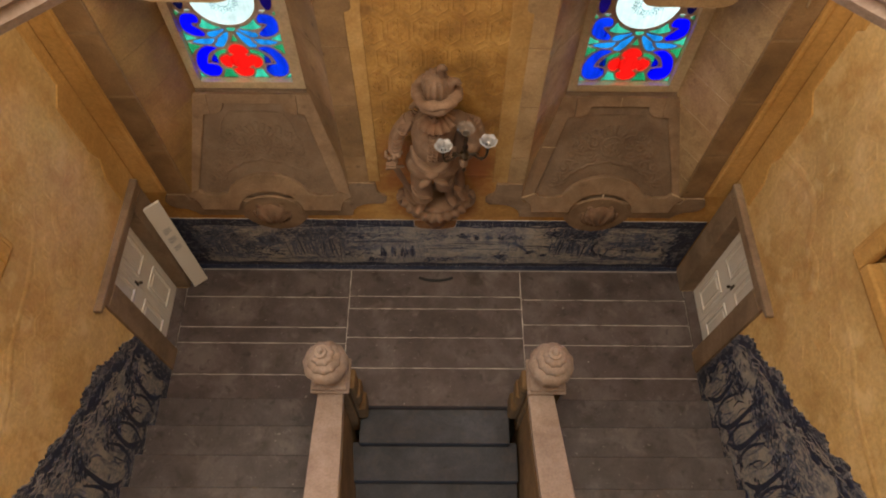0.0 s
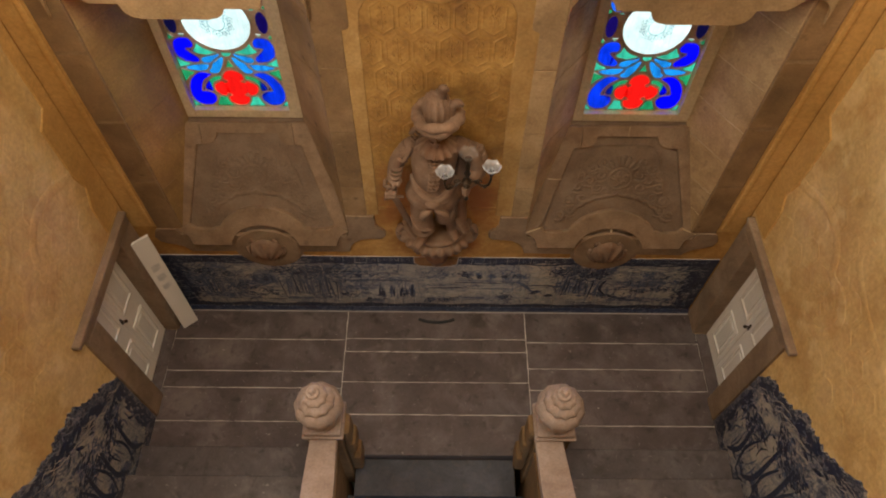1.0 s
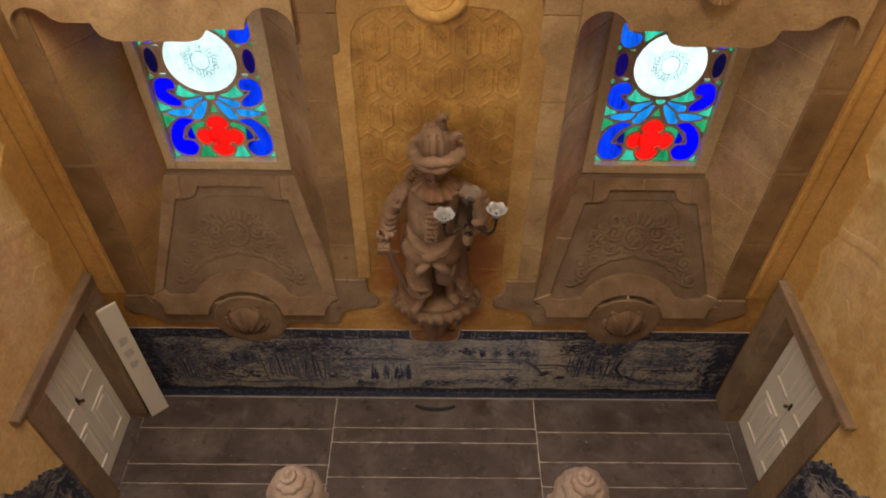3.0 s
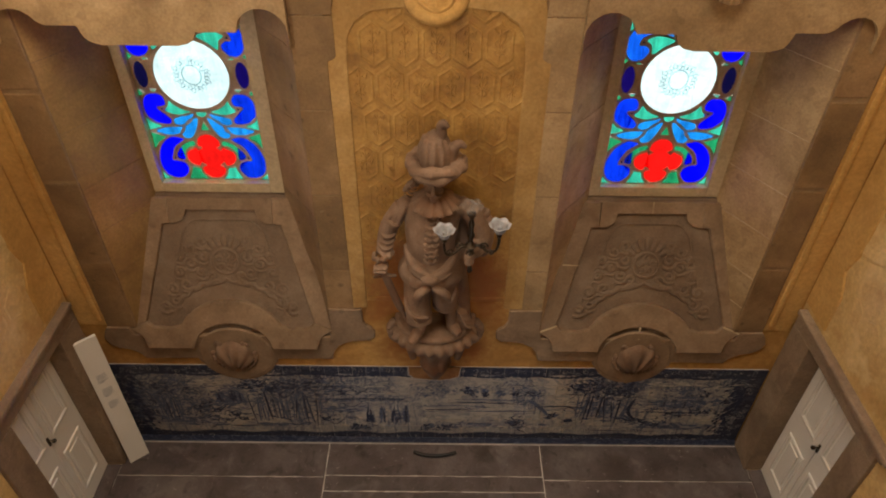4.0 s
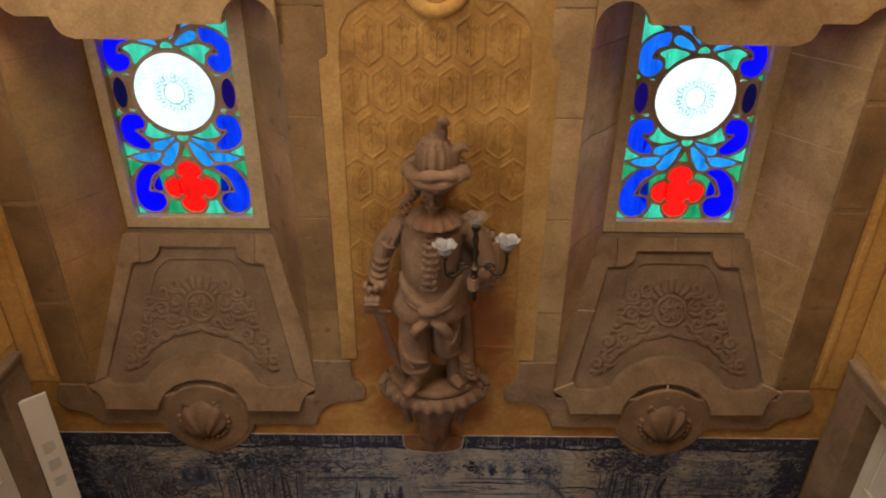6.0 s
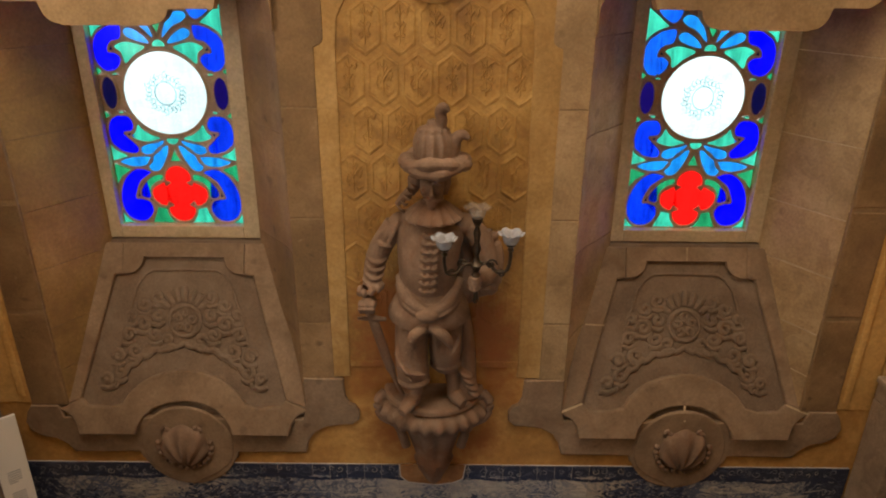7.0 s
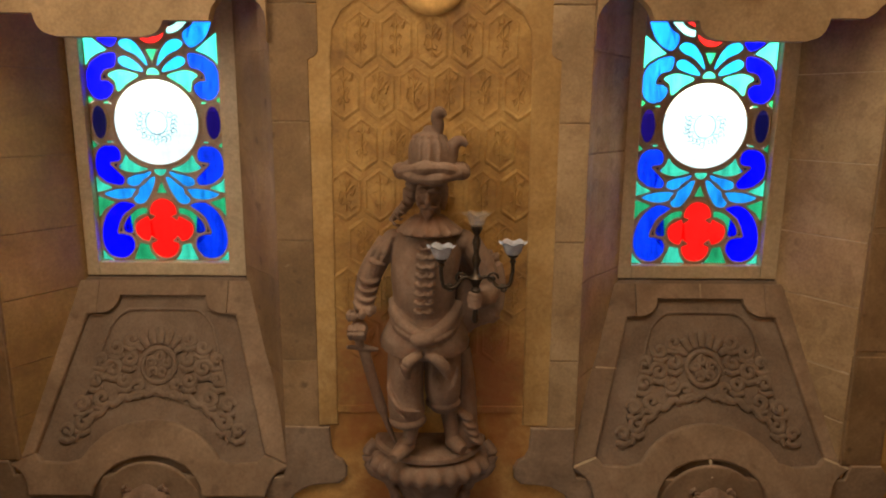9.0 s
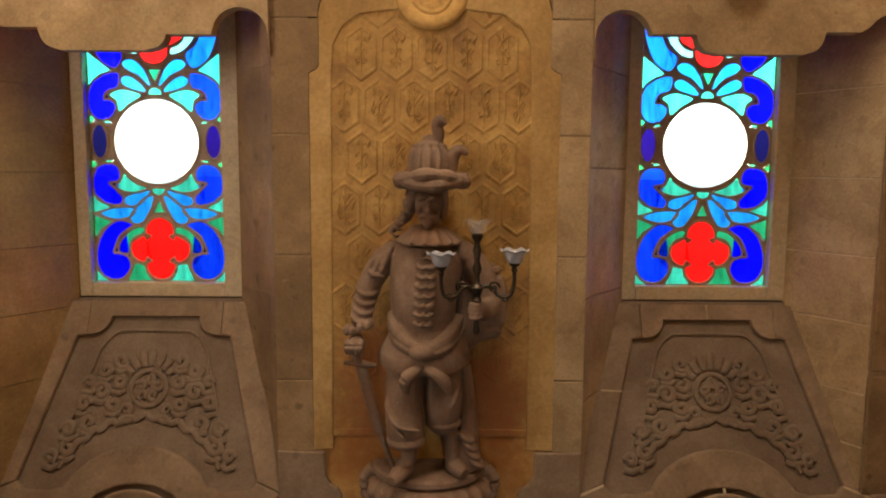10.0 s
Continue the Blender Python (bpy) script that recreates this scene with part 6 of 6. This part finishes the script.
    # right arm with ringed sleeve, cuff and hand on the hilt
    limb([(-0.24, Y + 0.03, 3.28), (-0.33, Y + 0.02, 3.15), (-0.375, Y, 3.03), (-0.395, Y - 0.04, 2.9)], [0.074, 0.072, 0.069, 0.057], 16)
    for k in range(4):
        t = k / 3
        x, y, z, r = -0.36 - 0.03 * t, Y - 0.03 * t, 3.07 - 0.15 * t, 0.068 - 0.006 * t
        limb([(x - r, y - 0.01, z + 0.03), (x - 0.3 * r, y - r, z), (x + 0.5 * r, y - 0.85 * r, z - 0.005), (x + r, y - 0.02, z + 0.01)], [0.008, 0.014, 0.014, 0.008], 6)
    for k in range(3):
        limb([(-0.215 - 0.02 * k, Y - 0.045 + 0.01 * k, 3.33 - 0.02 * k), (-0.255 - 0.03 * k, Y - 0.055 + 0.012 * k, 3.25), (-0.275 - 0.035 * k, Y - 0.055 + 0.015 * k, 3.19 + 0.01 * k)], [0.012, 0.02, 0.013], 8)
    limb([(-0.36, Y, 3.2), (-0.32, Y - 0.065, 3.18), (-0.26, Y - 0.05, 3.165)], [0.01, 0.016, 0.01], 8)
    for k in range(9):
        a = 2 * math.pi * k / 9
        ball(-0.405 + 0.07 * math.cos(a), Y - 0.05 + 0.06 * math.sin(a), 2.885 + 0.02 * math.cos(a), 0.026, 0.026, 0.035, 1)
    ball(-0.415, Y - 0.07, 2.79, 0.052, 0.06, 0.06)
    for k in range(4):
        limb([(-0.46 + 0.026 * k, Y - 0.1, 2.82), (-0.465 + 0.026 * k, Y - 0.135, 2.785), (-0.46 + 0.026 * k, Y - 0.11, 2.745)], [0.016, 0.017, 0.013], 8)
    # sword
    limb([(-0.43, Y - 0.06, 2.76), (-0.41, Y - 0.05, 2.68)], [0.03, 0.024], 10)
    limb([(-0.49, Y - 0.09, 2.69), (-0.4, Y - 0.05, 2.672), (-0.31, Y - 0.03, 2.655)], [0.012, 0.018, 0.014], 8)
    limb([(-0.4, Y - 0.04, 2.68), (-0.345, Y - 0.01, 2.45), (-0.275, Y + 0.02, 2.2), (-0.215, Y + 0.03, 2.04)], [0.034, 0.034, 0.032, 0.022], 10, 0.6)
    # left arm bent forward to the hand, with the cloak behind
    limb([(0.22, Y + 0.03, 3.28), (0.31, Y + 0.02, 3.14), (0.345, Y - 0.01, 3.02), (0.31, Y - 0.1, 2.985), (0.255, Y - 0.19, 3.02)], [0.08, 0.076, 0.072, 0.058, 0.043], 16)
    ball(0.253, Y - 0.225, 3.02, 0.042, 0.042, 0.052)
    for k in range(4):
        limb([(0.222, Y - 0.24, 3.055 - 0.023 * k), (0.25, Y - 0.268, 3.05 - 0.023 * k), (0.285, Y - 0.24, 3.055 - 0.023 * k)], [0.012, 0.014, 0.012], 8)
    for k in range(6):
        x = 0.2 + 0.038 * k
        limb([(x - 0.03, Y + 0.09, 3.3 - 0.02 * k), (x + 0.01, Y + 0.08, 3.05), (x - 0.01, Y + 0.06, 2.85), (x - 0.02 - 0.012 * k, Y + 0.07, 2.68 + 0.03 * k)], [0.05, 0.055, 0.05, 0.02], 10)
    # breeches gathered under the knee
    limb([(-0.14, Y - 0.01, 2.68), (-0.145, Y - 0.04, 2.54), (-0.145, Y - 0.06, 2.4), (-0.135, Y - 0.07, 2.28), (-0.125, Y - 0.07, 2.2)], [0.11, 0.11, 0.108, 0.108, 0.07], 20)
    limb([(0.075, Y + 0.02, 2.7), (0.08, Y + 0.01, 2.54), (0.08, Y, 2.4), (0.085, Y + 0.02, 2.28)], [0.115, 0.112, 0.11, 0.08], 20)
    limb([(-0.2, Y - 0.08, 2.6), (-0.24, Y - 0.12, 2.46), (-0.17, Y - 0.19, 2.36), (-0.05, Y - 0.17, 2.33)], [0.008, 0.016, 0.016, 0.008], 8)
    limb([(-0.21, Y - 0.08, 2.5), (-0.23, Y - 0.14, 2.38), (-0.14, Y - 0.205, 2.3)], [0.008, 0.014, 0.008], 8)
    limb([(0.17, Y - 0.06, 2.56), (0.14, Y - 0.095, 2.46), (0.05, Y - 0.07, 2.38)], [0.008, 0.015, 0.008], 8)
    # calves and shoes
    limb([(-0.11, Y - 0.06, 2.24), (-0.115, Y - 0.06, 2.14), (-0.135, Y - 0.06, 2.07)], [0.05, 0.045, 0.042], 12)
    limb([(-0.125, Y - 0.03, 2.065), (-0.165, Y - 0.11, 2.06), (-0.21, Y - 0.185, 2.04)], [0.052, 0.05, 0.034], 12)
    ball(-0.14, Y - 0.085, 2.105, 0.05, 0.045, 0.02)
    limb([(0.115, Y + 0.03, 2.34), (0.13, Y + 0.02, 2.16), (0.14, Y + 0.01, 2.06)], [0.05, 0.046, 0.042], 12)
    limb([(0.135, Y + 0.03, 2.06), (0.17, Y - 0.03, 2.055), (0.21, Y - 0.075, 2.04)], [0.05, 0.048, 0.034], 12)
    # drapery and stump behind the legs
    limb([(0.2, Y + 0.12, 2.62), (0.23, Y + 0.11, 2.35), (0.22, Y + 0.09, 2.12), (0.24, Y + 0.08, 2.01)], [0.05, 0.06, 0.085, 0.09], 12)
    for k in range(4):
        ball(0.22 + 0.02 * k, Y + 0.03, 2.22 - 0.05 * k, 0.06, 0.06, 0.025, 2, Matrix.Rotation(radians(30), 3, "Y"))
    limb([(0.02, Y + 0.17, 2.9), (0.05, Y + 0.18, 2.5), (0.16, Y + 0.16, 2.01)], [0.07, 0.05, 0.06], 12)
    ball(-0.132, Y - 0.075, 2.24, 0.115, 0.11, 0.05)
    ball(0.082, Y + 0.005, 2.32, 0.11, 0.1, 0.05)
    for v in b.verts:      # the figure leans a little toward the wall
        v.co.y += 0.04
        v.co.z -= 0.03 + 0.04 * min(1, max(0, (3.6 - v.co.z) / 1.5))
    ob = part("statue", b, CARVED)
    r = ob.modifiers.new("fuse", "REMESH")
    r.mode, r.voxel_size, r.use_smooth_shade = "VOXEL", 0.0055, True
    sm = ob.modifiers.new("soften", "SMOOTH")
    sm.factor, sm.iterations = 0.35, 1
    return tagged(ob, "brown carved stone statue with plumed hat on a wall bracket", "statue")
statue()

OPAL = mineral("opal_glass", (0.5, 0.5, 0.52), (0.58, 0.58, 0.6), (0.64, 0.64, 0.66), 6, 30, 0.2, 0.001)
OPAL.node_tree.nodes["Principled BSDF"].inputs["Transmission Weight"].default_value = 0.5

CLEARSHADE, cn, cl, cs = material("thin_clear_glass")
cs.inputs["Base Color"].default_value = (0.4, 0.36, 0.32, 1)
cs.inputs["Roughness"].default_value = 0.2
ct = cn.new("ShaderNodeBsdfTransparent")
cm = cn.new("ShaderNodeMixShader")
cm.inputs["Fac"].default_value = 0.13
cl.new(ct.outputs[0], cm.inputs[1])
cl.new(cs.outputs[0], cm.inputs[2])
cl.new(cm.outputs[0], cn["Material Output"].inputs["Surface"])

def candelabrum():
    ob = thing("candelabrum", "dark bronze three-armed candelabrum with frilled white glass shades", "candelabrum")
    hx, hy = 0.258, -0.445
    prof = [(0.012, 2.84), (0.022, 2.86), (0.014, 2.9), (0.016, 3.0), (0.03, 3.03), (0.018, 3.05), (0.032, 3.085), (0.045, 3.1), (0.02, 3.12), (0.014, 3.16), (0.028, 3.2), (0.014, 3.24), (0.024, 3.3), (0.012, 3.34), (0.03, 3.37), (0.034, 3.38)]
    smooth(part("stem", add_lathe(bmesh.new(), prof, (hx, hy, 0), 16), DARKMETAL, ob), 50)
    def shade(x, y, z, mat=OPAL):
        pr = [(0.022, 0.0), (0.04, 0.01), (0.05, 0.035), (0.056, 0.055), (0.066, 0.068), (0.078, 0.074)]
        b = bmesh.new()
        rings = []
        n = 48
        for r, h in pr + [(r - 0.006, h + 0.002) for r, h in pr[::-1]]:
            k = 0.16 * max(0, (h - 0.03) / 0.05)
            rings.append([b.verts.new((x + r * (1 + k * 0.3 * math.cos(6 * a)) * math.cos(a), y + r * (1 + k * 0.3 * math.cos(6 * a)) * math.sin(a), z + h + 0.045 * k * math.cos(6 * a + 0.6))) for a in (2 * math.pi * i / n for i in range(n))])
        for p, q in zip(rings, rings[1:]):
            for i in range(n):
                b.faces.new((p[i], p[(i + 1) % n], q[(i + 1) % n], q[i]))
        smooth(part("shade", b, mat, ob, "frilled white opal glass shade" if mat is OPAL else "frilled clear glass shade"), 80)
        part("cup", add_lathe(bmesh.new(), [(0.008, -0.05), (0.02, -0.035), (0.012, -0.02), (0.03, -0.005), (0.03, 0.006)], (x, y, z), 12), DARKMETAL, ob)
        part("candle_socket", add_lathe(bmesh.new(), [(0.014, 0.0), (0.014, 0.05), (0.004, 0.055)], (x, y, z), 10), mat if mat is CLEARSHADE else OPAL, ob)
    for ex, ey, ez in ((0.066, -0.50, 3.215), (0.458, -0.455, 3.23)):
        b = bmesh.new()
        q = ex - hx
        pts = curve_pts([(hx, hy, 3.09), (hx + 0.35 * q, hy + (ey - hy) * 0.4, 3.105), (hx + 0.6 * q, hy + (ey - hy) * 0.6, 3.055), (hx + 0.9 * q, ey, 3.06), (ex, ey, 3.13), (ex, ey, ez - 0.04)], 5)
        add_tube(b, pts, 0.011, 8)
        add_tube(b, [(hx + 0.45 * q + u, hy - 0.01, 3.1 + v) for u, v in spiral(0, 0, 0.035, 0, 1.3, 12)], 0.007, 6)
        add_tube(b, [(hx + 0.75 * q + u, hy - 0.01, 3.04 + v) for u, v in spiral(0, 0, 0.028, 180, -1.2, 12)], 0.007, 6)
        smooth(part("arm", b, DARKMETAL, ob), 60)
        shade(ex, ey, ez)
    shade(hx, hy, 3.385, CLEARSHADE)
candelabrum()

# ---------------- loose things ----------------
def info_board():
    ob = thing("information_board", "tall narrow white information board with grey text leaning in the corner", "sign")
    bl, br = Vector((-3.146, -0.304, 0.0)), Vector((-2.998, -0.179, 0.0))
    tl = Vector((-3.205, -0.2, 1.70))
    ux = (br - bl).normalized()
    uy = (tl - bl).normalized()
    uz = ux.cross(uy).normalized()
    place = lambda u, v, d: bl + ux * u + uy * v + uz * d
    part("panel", prism([(0, 0), (0.194, 0), (0.194, 1.70), (0, 1.70)], place, 0.0, -0.03, bevel=0.002), WHITE, ob)
    for v0, v1, n in ((1.16, 1.27, 6), (0.98, 1.09, 6), (0.82, 0.91, 5)):
        for k in range(n):
            v = v0 + (v1 - v0) * k / n
            part("text_bar", prism([(0.05, v), (0.05 + (0.09 if k else 0.06), v), (0.05 + (0.09 if k else 0.06), v + 0.008), (0.05, v + 0.008)], place, 0.0015, 0.0003), GREYINK, ob)
    return ob
GREYINK = mineral("grey_print", (0.3, 0.3, 0.3), (0.35, 0.35, 0.35), (0.4, 0.4, 0.4), 20, 80, 0.7, 0.0005)
info_board()

b = bmesh.new()
add_tube(b, curve_pts([(-0.222, -0.15, 0.016), (-0.12, -0.185, 0.02), (0.0, -0.196, 0.02), (0.12, -0.185, 0.02), (0.218, -0.15, 0.016)], 5), 0.02, 8)
RUBBER = mineral("black_rubber", (0.01, 0.01, 0.01), (0.014, 0.013, 0.013), (0.02, 0.02, 0.02), 20, 90, 0.6, 0.0005)
tagged(smooth(part("door_draught_strip", b, RUBBER), 60), "curved black rubber strip lying on the landing", "strip")

# ---------------- tile pieces of the back wall ----------------
COL, ROW = 48, 9
tw = 6.4 / COL
b = box(-tw / 2 + 0.0012, tw / 2 - 0.0012, 0.0, 0.022, -tw / 2 + 0.0012, tw / 2 - 0.0012, bevel=0.0)
for v in b.verts:
    if v.co.y < 0.01:
        v.co.x *= 0.985
        v.co.z *= 0.985
tile = part("tile", b, TILE)
tile_data = tile.data
bpy.data.objects.remove(tile)
tile_rnd = random.Random(11)
b = bmesh.new()
part("tile_bed", box(-3.2, 3.2, 0.012, 0.03, 0.0, 1.2), MORTAR, wall_north, "pale tile grout")
for i in range(COL):
    for j in range(ROW):
        x, z = -3.2 + tw * (i + 0.5), tw * (j + 0.5)
        y = tile_rnd.uniform(0.0, 0.002)
        if 7 <= i < 40:
            ob = new("tile", tile_data)
            ob.location = (x, y, z)
            ob.parent = wall_north
        else:
            h = tw / 2 - 0.0018
            add_box(b, x - h, x + h, y, 0.02, z - h, z + h)
part("tile_field", b, TILE, wall_north, "blue and white painted tiles")["kind"] = "stuff"
for i in range(18, 34):
    x = -3.2 + tw * i
    z0 = tile_rnd.choice((0.03, 0.3, 0.6))
    part("grout_line", box(x - 0.0016, x + 0.0016, -0.0024, 0.015, z0, 1.195), GROUT, wall_north)
for x0, x1, j in ((-0.75, 0.1, 6), (-0.5, 0.4, 4), (-1.3, -0.7, 7), (0.3, 1.1, 2)):
    part("grout_line", box(x0, x1, -0.0024, 0.015, tw * j - 0.0016, tw * j + 0.0016), GROUT, wall_north)
part("tile_plinth", prism([(0.01, 0.062), (-0.003, 0.062), (-0.036, 0.004), (-0.036, 0.0), (0.01, 0.0)], lambda u, v, d: Vector((d, u, v)), -3.2, 3.2), TILE, wall_north, "sloped foot of the tiled dado")
part("mortar_lip", prism([(-0.03, 0.0), (-0.03, 0.008), (-0.046, 0.006), (-0.05, 0.0)], lambda u, v, d: Vector((d, u, v)), -3.2, 3.2), GROUT, wall_north, "pale mortar lip")
